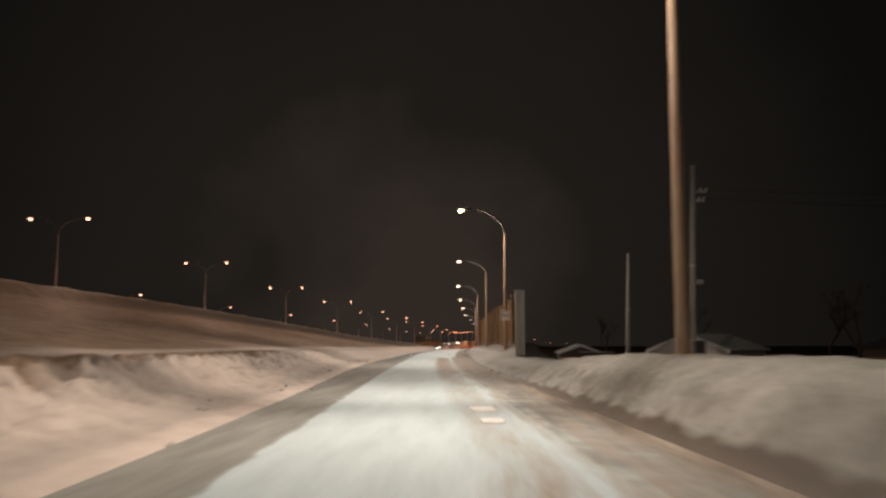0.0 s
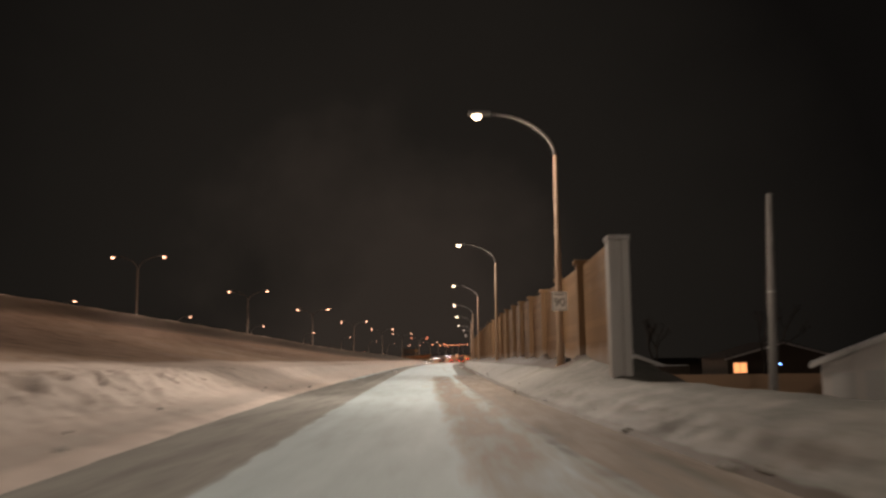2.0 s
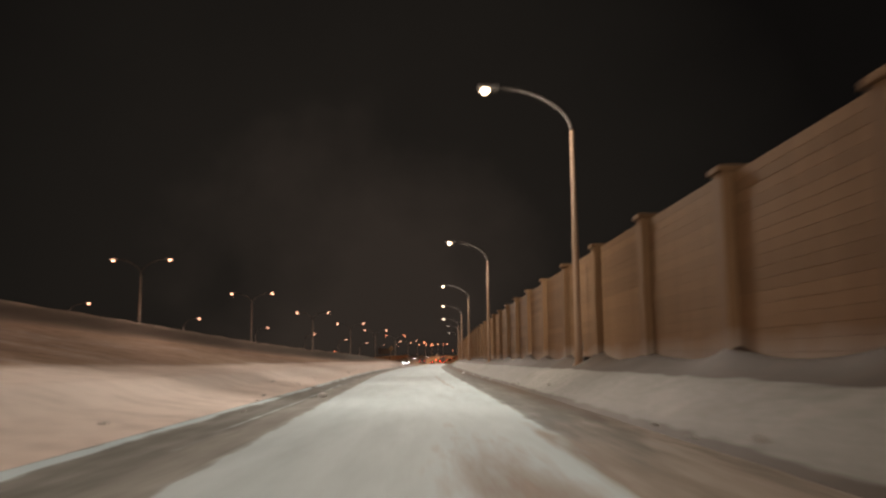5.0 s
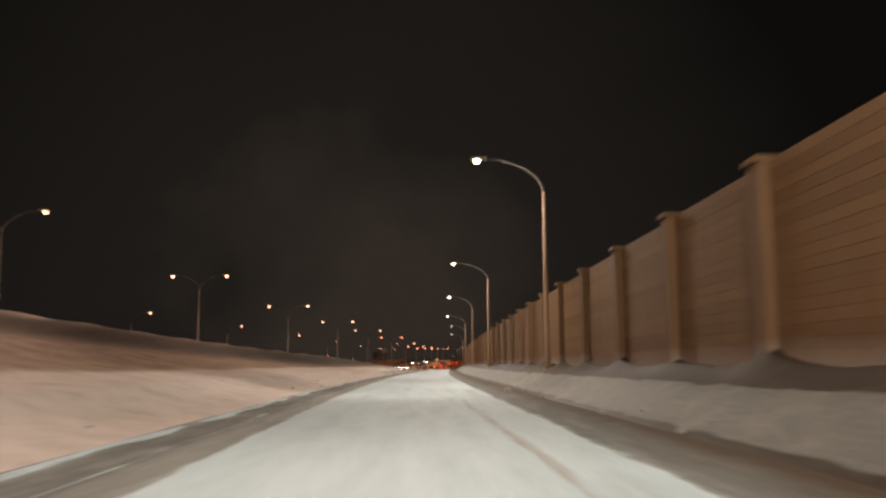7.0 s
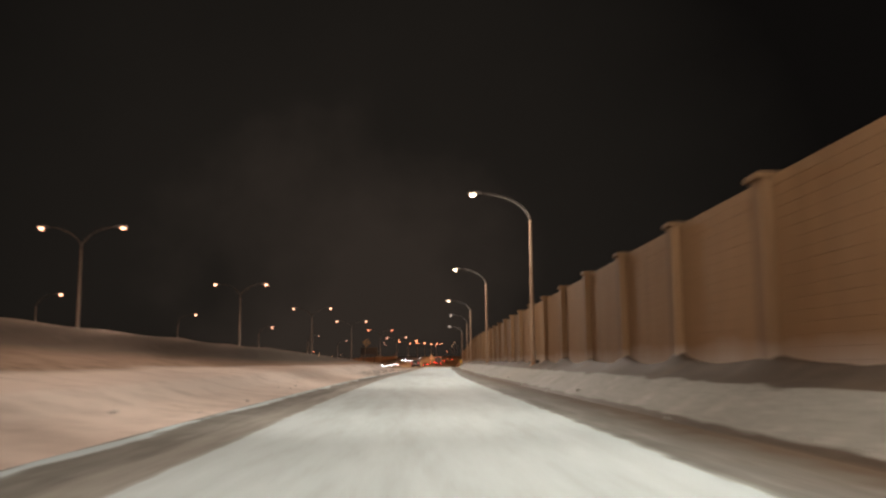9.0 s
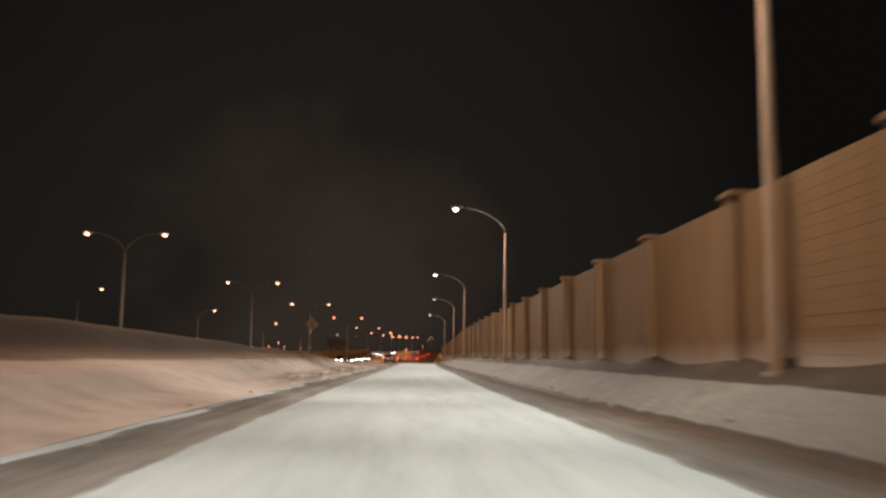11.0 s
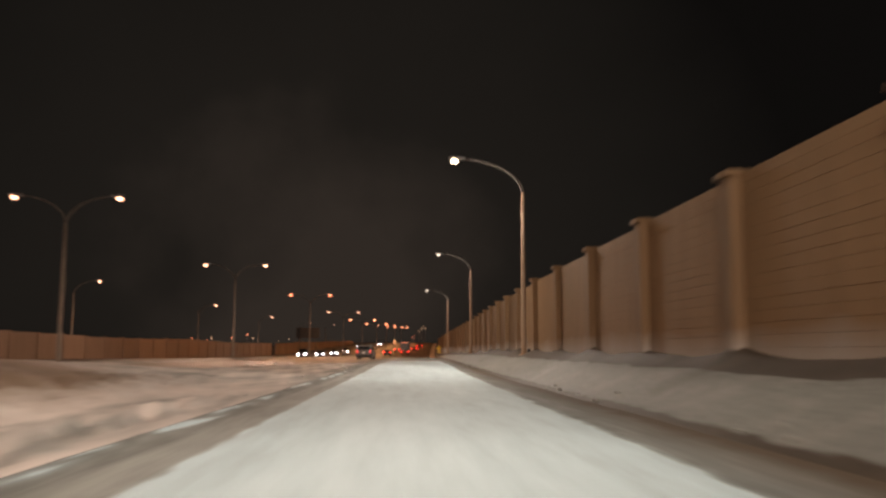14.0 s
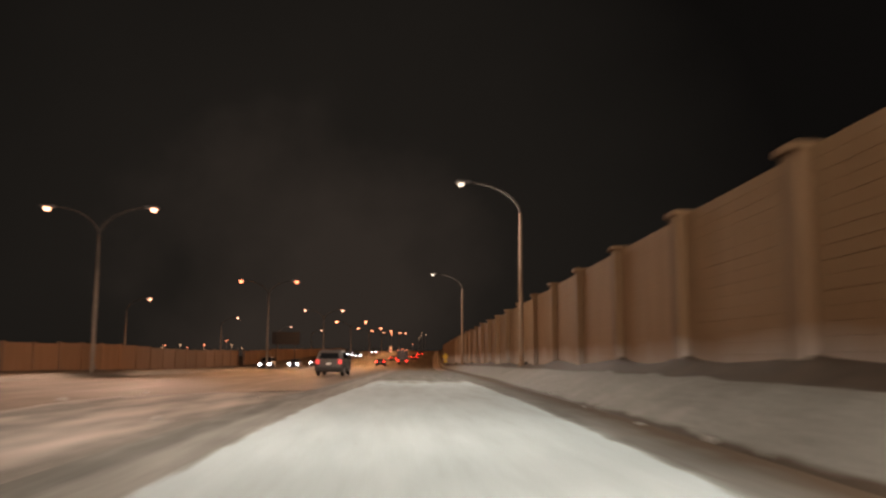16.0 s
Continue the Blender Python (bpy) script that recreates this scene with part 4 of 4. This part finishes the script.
def plank_fence(x0, x1, y, top, wood, snowy):
    f = tagged(empty("board_fence", pose(0, y, LOW)), "dark wooden board fence with snow along its top" if snowy else "brown wooden board fence across the yards", "fence")
    h = top - LOW
    bm = box(bmesh.new(), 0, 0.19, -0.012, 0.012, -0.3, h, 0.003)
    b0 = part("board", bm, wood, f)
    b0.matrix_basis = pose(x0, 0, 0)
    x = x0 + 0.2
    while x < x1:
        b = new("board", b0.data)
        b.parent = f
        b.matrix_basis = pose(x, 0, -0.03 * ((x * 7.3) % 1))
        x += 0.2
    for z in (0.4, h - 0.35):
        part("rail", box(bmesh.new(), x0, x1, 0.014, 0.06, z, z + 0.09), wood, f)
    if snowy:
        part("snow_cap", box(bmesh.new(), x0, x1, -0.05, 0.07, h + 0.004, h + 0.07, 0.025), ROOF_SNOW, f, "line of snow on the boards")
    return f


plank_fence(7.2, 22.0, 63.0, 0.25, FENCE_WOOD, False)
plank_fence(11.0, 14.5, 80.0, 0.5, DARK_WALL, True)
plank_fence(22.4, 40.0, 66.0, 0.2, FENCE_WOOD, False)


def utility_pole(height, arms, label):
    p = tagged(empty("utility_pole"), label, "utility pole")
    part("shaft", tube(bmesh.new(), [(0, 0, -0.5), (0, 0, height * 0.5), (0, 0, height)], [0.19, 0.165, 0.135], 14), WOOD_POLE, p, "", True)
    for z, l in arms:
        a = part("bracket", box(bmesh.new(), 0.1, l, -0.05, 0.05, z - 0.05, z + 0.05, 0.01), WOOD_POLE, p)
        for i in (0.55, 0.95):
            bm = tube(bmesh.new(), [(l * i, 0, z + 0.05), (l * i, 0, z + 0.12), (l * i, 0, z + 0.2)], [0.03, 0.055, 0.035], 10)
            part("insulator", bm, SIGN_WHITE, a, "pale ceramic insulator", True)
    part("band", tube(bmesh.new(), [(0, 0, height * 0.56), (0, 0, height * 0.56 + 0.06)], [0.17, 0.17], 14), SIGN_WHITE, p, "pale metal band")
    return p


up = utility_pole(12.3, ((10.9, 0.75), (10.4, 0.6), (6.0, 0.5)), "weathered wooden utility pole with short brackets and insulators")
up.matrix_basis = pose(11.5, 37.3, LOW, 0, 1.9, 0)
up2 = utility_pole(9.45, (), "plain weathered wooden utility pole standing in the yard")
up2.matrix_basis = pose(11.3, 54.9, LOW, 0, 2, 0)


def cable(name, a, b, sag, r=0.012):
    pts = []
    for i in range(17):
        u = i / 16
        pts.append(Vector(a).lerp(Vector(b), u) - Vector((0, 0, 4 * sag * u * (1 - u))))
    bm = tube(bmesh.new(), pts, [r] * 17, 6)
    me = bpy.data.meshes.new(name)
    bm.to_mesh(me)
    bm.free()
    me.materials.append(SIGN_BLACK)
    return tagged(new(name, me), "thin dark overhead cable strung from a utility pole", "cable", "overhead cables")


cable("overhead_cable", (11.9, 37.3, 9.5), (60, 33, 9.3), 0.8)
cable("overhead_cable", (11.9, 37.3, 9.0), (60, 34, 8.8), 0.9)


# ---------------------------------------------------------------- bare trees
BARK = plain("dark_bark", (0.06, 0.048, 0.04), 0.9, 0, 6, 0.35)


def bare_tree(seed, height):
    rng = random.Random(seed)
    t = tagged(empty("bare_tree"), "leafless winter tree with fine dark branches", "tree", "bare trees in the yards")
    trunk, twigs = bmesh.new(), bmesh.new()

    def grow(p, d, length, r, depth):
        q = p + d * length * 0.5 + Vector((rng.uniform(-1, 1), rng.uniform(-1, 1), 0)) * length * 0.05
        e = q + (d + Vector((rng.uniform(-.2, .2), rng.uniform(-.2, .2), 0.1))).normalized() * length * 0.5
        tube(trunk if depth < 2 else twigs, [p, q, e], [r, r * 0.85, r * 0.68], 7 if depth < 2 else 4, False)
        if depth >= 5:
            return
        for _ in range(2 if depth == 0 else rng.choice((2, 3, 3))):
            nd = (d + Vector((rng.uniform(-1, 1), rng.uniform(-1, 1), rng.uniform(-0.15, 0.5))) * 0.75).normalized()
            grow(e, nd, length * rng.uniform(0.6, 0.8), r * 0.6, depth + 1)

    grow(Vector((0, 0, -0.3)), Vector((0, 0, 1)), height * 0.28, height * 0.022, 0)
    part("trunk", trunk, BARK, t, "", True)
    part("crown", twigs, BARK, t, "fine bare twigs")
    return t


for i, (x, y, h) in enumerate(((31, 62, 9.5), (24, 92, 8.5), (38, 84, 10), (52, 90, 11), (17, 100, 8), (60, 60, 10))):
    bare_tree(11 + i, h).matrix_basis = pose(x, y, LOW, 0, 0, 40 * i)


# ---------------------------------------------------------------- wall beyond the highway
FAR_PANEL = concrete("brown_far_panel", (0.22, 0.148, 0.105), (0.35, 0.25, 0.18), False)


def far_wall():
    w = tagged(empty("far_noise_wall"), "brown concrete noise wall along the far side of the highway", "noise wall")
    y = 282.0
    pa = part("panel", box(bmesh.new(), -0.12, 0.12, 0, 5.9, -4.2, 0, 0.02), FAR_PANEL, w)
    po = part("post", box(bmesh.new(), -0.2, 0.26, -0.22, 0.22, -4.3, 0.1, 0.03), FAR_PANEL, w)
    n = 0
    while y < 650:
        x = float(MEDIAN_X(y)) - 22
        x2 = float(MEDIAN_X(y + 6)) - 22
        z = min(float(HIGHWAY_Z(y)) + 3.0, 2.5 + 0.011 * max(y - 460, 0)) + 0.4 * float(step(345, 300, y)) + (0.12 if (n // 5) % 2 else 0)
        turn = math.degrees(math.atan2(-(x2 - x), 6.0))
        open_bay = 454 < y < 460
        if not open_bay:
            a = pa if n == 0 else new("panel", pa.data)
            a.parent = w
            a.matrix_basis = pose(x, y, z, 0, 0, turn)
        b = po if n == 0 else new("post", po.data)
        b.parent = w
        b.matrix_basis = pose(x, y, z, 0, 0, turn)
        y += 6.0
        n += 1
    return w


far_wall()


# ---------------------------------------------------------------- cars on the highway
CAR_GREY = plain("dusty_silver_car_paint", (0.20, 0.19, 0.18), 0.35, 0.4, 2, 0.2)
CAR_DUSTY = plain("dusty_dark_grey_car_paint", (0.105, 0.10, 0.095), 0.45, 0.3, 2, 0.25)
CAR_DARK = plain("dark_car_paint", (0.05, 0.05, 0.06), 0.35, 0.3, 2, 0.2)
TYRE = plain("tyre_rubber", (0.025, 0.025, 0.025), 0.85, 0, 8, 0.3)
RIM = plain("alloy_rim", (0.4, 0.4, 0.42), 0.35, 0.8)
TAIL = glow("lit_tail_lamp", (1.0, 0.03, 0.02), 12.0)
TAIL_SMALL = glow("lit_tail_lamp_dim", (1.0, 0.05, 0.04), 1.2)
HEAD = glow("lit_head_lamp", (0.90, 0.95, 1.0), 28.0)
TRIM_BLACK = plain("black_plastic_trim", (0.03, 0.03, 0.03), 0.6)


def car(label, paint, tall, tail_on, head_on):
    """Length along y, the front towards +y."""
    c = tagged(empty("car"), label, "car", "cars on the highway")
    L, W, H = 4.5, 1.82, 1.45 + 0.25 * tall
    hood, belt = 0.95 + 0.08 * tall, 0.98 + 0.1 * tall
    prof = [(-L / 2, 0.45), (-L / 2 + 0.03, 0.75), (-L / 2 + 0.1, belt), (-L / 2 + 0.4, H - 0.16), (-L / 2 + 0.8, H), (0.35, H), (1.15, belt + 0.02), (L / 2 - 0.35, hood - 0.12), (L / 2 - 0.03, 0.68), (L / 2, 0.4),
            (L / 2 - 0.1, 0.25), (-L / 2 + 0.1, 0.25)]
    bm = bmesh.new()
    rows = []
    for s in (-1, -0.86, 0.86, 1):
        row = []
        for y, z in prof:
            tuck = max(0, z - belt) * 0.28
            x = s * (W / 2 - tuck) if abs(s) == 1 else s * (W / 2 - tuck)
            row.append(bm.verts.new((x, y * (1 if abs(s) < 1 else 0.975), z if abs(s) < 1 or z < belt else z - 0.035)))
        rows.append(row)
    n = len(prof)
    for a, b in zip(rows, rows[1:]):
        for i in range(n):
            j = (i + 1) % n
            bm.faces.new((a[i], b[i], b[j], a[j]))
    bm.faces.new(rows[0])
    bm.faces.new(rows[-1][::-1])
    bmesh.ops.recalc_face_normals(bm, faces=bm.faces)
    bmesh.ops.bevel(bm, geom=[ed for ed in bm.edges if ed.calc_face_angle(0) > 0.5], offset=0.04, segments=2, affect="EDGES")
    part("body", bm, paint, c, "", True)
    bm = bmesh.new()
    f = [bm.verts.new(p) for p in ((-0.66, -L / 2 + 0.11, belt + 0.05), (0.66, -L / 2 + 0.11, belt + 0.05), (0.56, -L / 2 + 0.36, H - 0.2), (-0.56, -L / 2 + 0.36, H - 0.2))]
    bm.faces.new(f)
    r = bmesh.ops.solidify(bm, geom=bm.faces[:], thickness=-0.012)
    part("rear_window", bm, GLASS, c)
    bm = bmesh.new()
    f = [bm.verts.new(p) for p in ((-0.7, 1.13, belt + 0.06), (0.7, 1.13, belt + 0.06), (0.58, 0.42, H - 0.03), (-0.58, 0.42, H - 0.03))]
    bm.faces.new(f)
    bmesh.ops.translate(bm, vec=(0, 0.035, 0.02), verts=bm.verts)
    bmesh.ops.solidify(bm, geom=bm.faces[:], thickness=-0.012)
    part("windscreen", bm, GLASS, c)
    for s in (-1, 1):
        bm = bmesh.new()
        xx = W / 2
        f = [bm.verts.new(p) for p in ((s * (xx - 0.005), -L / 2 + 0.5, belt + 0.05), (s * (xx - 0.005), 0.95, belt + 0.05), (s * (xx - 0.09), 0.4, H - 0.16), (s * (xx - 0.09), -L / 2 + 0.75, H - 0.16))]
        bm.faces.new(f)
        bmesh.ops.solidify(bm, geom=bm.faces[:], thickness=0.012)
        part("side_window", bm, GLASS, c)
        part("tail_lamp", box(bmesh.new(), min(s * 0.62, s * 0.86), max(s * 0.62, s * 0.86), -L / 2 - 0.01, -L / 2 + 0.14, 0.78, 0.98 + 0.1 * tall, 0.02), (TAIL if not tall else TAIL_SMALL) if tail_on else TRIM_BLACK, c, "lit red tail lamp" if tail_on else "")
        part("head_lamp", box(bmesh.new(), min(s * 0.50, s * 0.86), max(s * 0.50, s * 0.86), L / 2 - 0.2, L / 2 + 0.01, 0.56, 0.76, 0.02), HEAD if head_on else GLASS, c, "lit white headlamp" if head_on else "")
        part("mirror", box(bmesh.new(), min(s * 0.93, s * 1.08), max(s * 0.93, s * 1.08), 0.85, 0.97, belt, belt + 0.14, 0.03), TRIM_BLACK, c)
        for yy in (-1.35, 1.4):
            bm = bmesh.new()
            bmesh.ops.create_cone(bm, cap_ends=True, segments=24, radius1=0.34, radius2=0.34, depth=0.21)
            bmesh.ops.bevel(bm, geom=[ed for ed in bm.edges if ed.calc_face_angle(0) > 1], offset=0.04, segments=2, affect="EDGES")
            bmesh.ops.rotate(bm, cent=(0, 0, 0), matrix=Matrix.Rotation(radians(90), 3, "Y"), verts=bm.verts)
            bmesh.ops.translate(bm, vec=(s * (W / 2 - 0.1), yy, 0.34), verts=bm.verts)
            wheel = part("wheel", bm, TYRE, c, "", True)
            bm = bmesh.new()
            bmesh.ops.create_cone(bm, cap_ends=True, segments=20, radius1=0.21, radius2=0.19, depth=0.04)
            bmesh.ops.rotate(bm, cent=(0, 0, 0), matrix=Matrix.Rotation(radians(90 * s), 3, "Y"), verts=bm.verts)
            bmesh.ops.translate(bm, vec=(s * (W / 2 + 0.01), yy, 0.34), verts=bm.verts)
            part("rim", bm, RIM, wheel)
    part("rear_bumper", box(bmesh.new(), -0.84, 0.84, -L / 2 - 0.06, -L / 2 + 0.1, 0.36, 0.6, 0.03), TRIM_BLACK, c)
    part("number_plate", box(bmesh.new(), -0.16, 0.16, -L / 2 - 0.005, -L / 2 + 0.02, 0.74, 0.85), SIGN_WHITE, c)
    return c


def road_turn(fn, y):
    return math.degrees(math.atan2(-float(fn(y + 5) - fn(y - 5)), 10.0))


suv = car("dusty dark grey sport utility car, tail lamps lit, on the highway", CAR_DUSTY, 1, True, False)
suv.matrix_basis = pose(-7.8, 333, float(HIGHWAY_Z(334)) + 0.02, 0, 0, road_turn(MEDIAN_X, 334))
for x, y, tall, paint in ((-2.6, 497, 0, CAR_GREY), (3.2, 512, 0, CAR_DARK), (6.5, 560, 0, CAR_DARK), (-5.5, 452, 0, CAR_DARK)):
    k = car("car driving away on the highway with red tail lamps lit", paint, tall, True, False)
    k.matrix_basis = pose(x, y, float(HIGHWAY_Z(y)) + 0.01, 0, 0, road_turn(MEDIAN_X, y))
for y, lane, tall, paint in ((402, -5.0, 1, CAR_DARK), (427, -5.0, 0, CAR_DARK), (451, -5.0, 0, CAR_GREY), (475, -5.0, 1, CAR_GREY), (540, -5.0, 0, CAR_DARK), (552, -8.6, 0, CAR_DARK), (600, -5.0, 1, CAR_DARK)):
    k = car("oncoming car on the opposite carriageway with bright white headlamps", paint, tall, False, True)
    k.matrix_basis = pose(float(MEDIAN_X(y)) + lane, y, float(HIGHWAY_Z(y)) + 0.01, 0, 0, 180 + road_turn(MEDIAN_X, y))


def box_truck(x, y):
    """A van-bodied truck seen from behind, amber marker lamps along its top edge."""
    t = tagged(empty("truck", pose(x, y, float(HIGHWAY_Z(y)) + 0.01, 0, 0, road_turn(MEDIAN_X, y))), "dark box truck driving away, amber and red lamps lit", "truck")
    part("cargo_box", box(bmesh.new(), -1.2, 1.2, -3.2, 2.0, 0.95, 3.4, 0.05), CAR_DARK, t)
    part("cab", box(bmesh.new(), -1.1, 1.1, 2.15, 4.0, 0.5, 2.5, 0.18), CAR_GREY, t)
    part("chassis", box(bmesh.new(), -0.45, 0.45, -3.1, 3.9, 0.55, 0.94, 0.02), TRIM_BLACK, t)
    for s in (-1, 1):
        d = part("rear_door", box(bmesh.new(), min(s * 0.03, s * 1.12), max(s * 0.03, s * 1.12), -3.25, -3.205, 1.05, 3.1, 0.01), CAR_DARK, t)
        part("latch_bar", tube(bmesh.new(), [(s * 0.3, -3.28, 1.1), (s * 0.3, -3.28, 3.05)], [0.02, 0.02], 8), RIM, d)
        part("tail_lamp", box(bmesh.new(), min(s * 0.75, s * 1.1), max(s * 0.75, s * 1.1), -3.27, -3.2, 0.72, 0.9, 0.01), TAIL, t, "lit red tail lamp")
        for yy in (-2.0, 3.0):
            bm = bmesh.new()
            bmesh.ops.create_cone(bm, cap_ends=True, segments=24, radius1=0.48, radius2=0.48, depth=0.3)
            bmesh.ops.bevel(bm, geom=[ed for ed in bm.edges if ed.calc_face_angle(0) > 1], offset=0.05, segments=2, affect="EDGES")
            bmesh.ops.rotate(bm, cent=(0, 0, 0), matrix=Matrix.Rotation(radians(90), 3, "Y"), verts=bm.verts)
            bmesh.ops.translate(bm, vec=(s * 0.95, yy, 0.48), verts=bm.verts)
            part("wheel", bm, TYRE, t, "", True)
    for i in range(5):
        part("marker_lamp", box(bmesh.new(), -1.0 + 0.46 * i, -0.84 + 0.46 * i, -3.24, -3.19, 3.2, 3.29, 0.01), LENS_SODIUM, t, "lit amber marker lamp")
    return t


box_truck(-0.6, 472)


# ---------------------------------------------------------------- lights of the town far off
rng = random.Random(5)
LENS_FAR = glow("lit_far_lens", (1.0, 0.58, 0.32), 1.8)
HILL = [(15.4, 14.6), (13.2, 11.8), (14.5, 13.2), (16.9, 13.4), (9.6, 8.3)]
for i in range(24 + len(HILL)):
    y = rng.uniform(560, 900)
    x = -60 - (y - 500) * rng.uniform(0.02, 0.28) if i < 18 else 40 + rng.uniform(-14, 40)
    z0 = float(np.squeeze(ground_z(x, y)))
    h = rng.uniform(3.0, 6.5)
    if i >= 24:
        x, y = HILL[i - 24][0], 760.0
        z0 = float(np.squeeze(ground_z(x, y)))
        h = HILL[i - 24][1] - 0.2 - z0
    t = tagged(empty("town_lamp", pose(x, y, z0)), "distant town street lamp, a small warm point of light", "street lamp", "distant town lamps")
    part("pole", tube(bmesh.new(), [(0, 0, -0.5), (0, 0, h)], [0.1, 0.06], 6), STEEL, t)
    bm = bmesh.new()
    bmesh.ops.create_icosphere(bm, subdivisions=2, radius=0.24)
    bmesh.ops.translate(bm, vec=(0, 0, h + 0.2), verts=bm.verts)
    part("lens", bm, LENS_FAR if rng.random() < 0.7 else LENS_SODIUM, t, "glowing lens", True)


# ---------------------------------------------------------------- lumps of snow along the ramp
def snow_chunk(seed, size, mat):
    rg = random.Random(seed)
    bm = bmesh.new()
    bmesh.ops.create_icosphere(bm, subdivisions=2, radius=1.0)
    for v in bm.verts:
        v.co *= 0.8 + 0.4 * rg.random()
        v.co.z *= 0.6
    bmesh.ops.scale(bm, vec=(size, size * 1.2, size), verts=bm.verts)
    me = bpy.data.meshes.new("snow_lump")
    bm.to_mesh(me)
    bm.free()
    me.materials.append(mat)
    return me


CHUNK = plain("broken_snow", (0.85, 0.85, 0.85), 0.75, 0, 9, 0.1)
GREY_CHUNK = plain("greyed_broken_snow", (0.52, 0.50, 0.47), 0.8, 0, 9, 0.25)
DIRTY_CHUNK = plain("dirty_broken_snow", (0.33, 0.325, 0.30), 0.8, 0, 9, 0.3)
lumps = [snow_chunk(i, sz, mat) for mat in (GREY_CHUNK, DIRTY_CHUNK) for i, sz in enumerate((0.045, 0.06, 0.075, 0.035))]
rg = random.Random(3)
spots = []
for i in range(110):
    y = rg.uniform(0, 300)
    if rg.random() < 0.5:
        o = float(LEFT_EDGE(y)) + rg.gauss(-0.5, 0.5)
    else:
        o = float(RIGHT_EDGE(y)) + abs(rg.gauss(0.0, 0.35))
    spots.append((o, y, rg.randrange(4) + (4 if o > 0 else 0)))
for o, y, k in spots:
    x = float(RAMP_X(y)) + o
    b = tagged(new("snow_lump", lumps[k]), ("dirty grey" if k > 3 else "pale") + " broken lump of ploughed snow beside the ramp", "snow lump", "snow lumps along the ramp")
    b.matrix_basis = pose(x, y, max(float(np.squeeze(ground_z(x, y))), 0.0) + 0.02, rg.uniform(-20, 20), rg.uniform(-20, 20), rg.uniform(0, 360))


CLUMPS = [(-13.8, 286.2, 1), (-13.4, 286.7, 0), (-13.1, 287.6, 2), (-12.9, 292.3, 1), (-12.2, 296.0, 0), (-11.4, 300.5, 2)]
big_lumps = [snow_chunk(40 + i, sz, GREY_CHUNK) for i, sz in enumerate((0.13, 0.18, 0.10))]
for x, y, k in CLUMPS:
    b = tagged(new("snow_lump", big_lumps[k]), "large lump of ploughed snow at the highway edge", "snow lump", "snow lumps at the highway edge")
    b.matrix_basis = pose(x, y, float(np.squeeze(ground_z(x, y))) + 0.05, 8 * k, -6, 70 * k + 20 * y)


# ---------------------------------------------------------------- worn paint showing through the slush
PAINT = plain("worn_white_road_paint", (0.86, 0.87, 0.85), 0.7, 0, 7, 0.2)
rm = random.Random(8)


def road_mark(x, y, w, h):
    """A dash of paint with a worn, ragged outline."""
    ring = []
    for k in range(36):
        a = 2 * math.pi * k / 36
        u, v = math.cos(a), math.sin(a)
        q = max(abs(u), abs(v)) ** 0.8 * (1.0 + rm.uniform(0.0, 0.22))
        ring.append((w / 2 * u / q, h / 2 * v / q))
    bm = bmesh.new()
    lo, hi = [bm.verts.new((a, b, -0.02)) for a, b in ring], [bm.verts.new((a * 0.97, b * 0.98, 0.004)) for a, b in ring]
    bm.faces.new(hi)
    for k in range(36):
        bm.faces.new((lo[k], lo[(k + 1) % 36], hi[(k + 1) % 36], hi[k]))
    bmesh.ops.recalc_face_normals(bm, faces=bm.faces)
    me = bpy.data.meshes.new("road_marking")
    bm.to_mesh(me)
    bm.free()
    me.materials.append(PAINT)
    mk = tagged(new("road_marking", me), "worn white paint mark showing through slush on the ramp", "road marking", "worn road markings")
    mk.matrix_basis = pose(x, y, 0.020, 0, 0, 3)


road_mark(0.21, 8.1, 0.48, 1.3)
road_mark(0.33, 5.6, 0.42, 1.0)

block = tagged(new("white_block", snow_chunk(77, 0.13, CHUNK)), "bright white block on the ramp edge", "ice block")
block.matrix_basis = pose(-7.0, 92.8, 0.08, 0, 0, 30)
white_lump = tagged(new("snow_lump", snow_chunk(81, 0.10, CHUNK)), "small white lump of ice on brown slush", "snow lump", "snow lumps along the ramp")
white_lump.matrix_basis = pose(-1.27, 137.1, 0.06, 0, 0, 50)
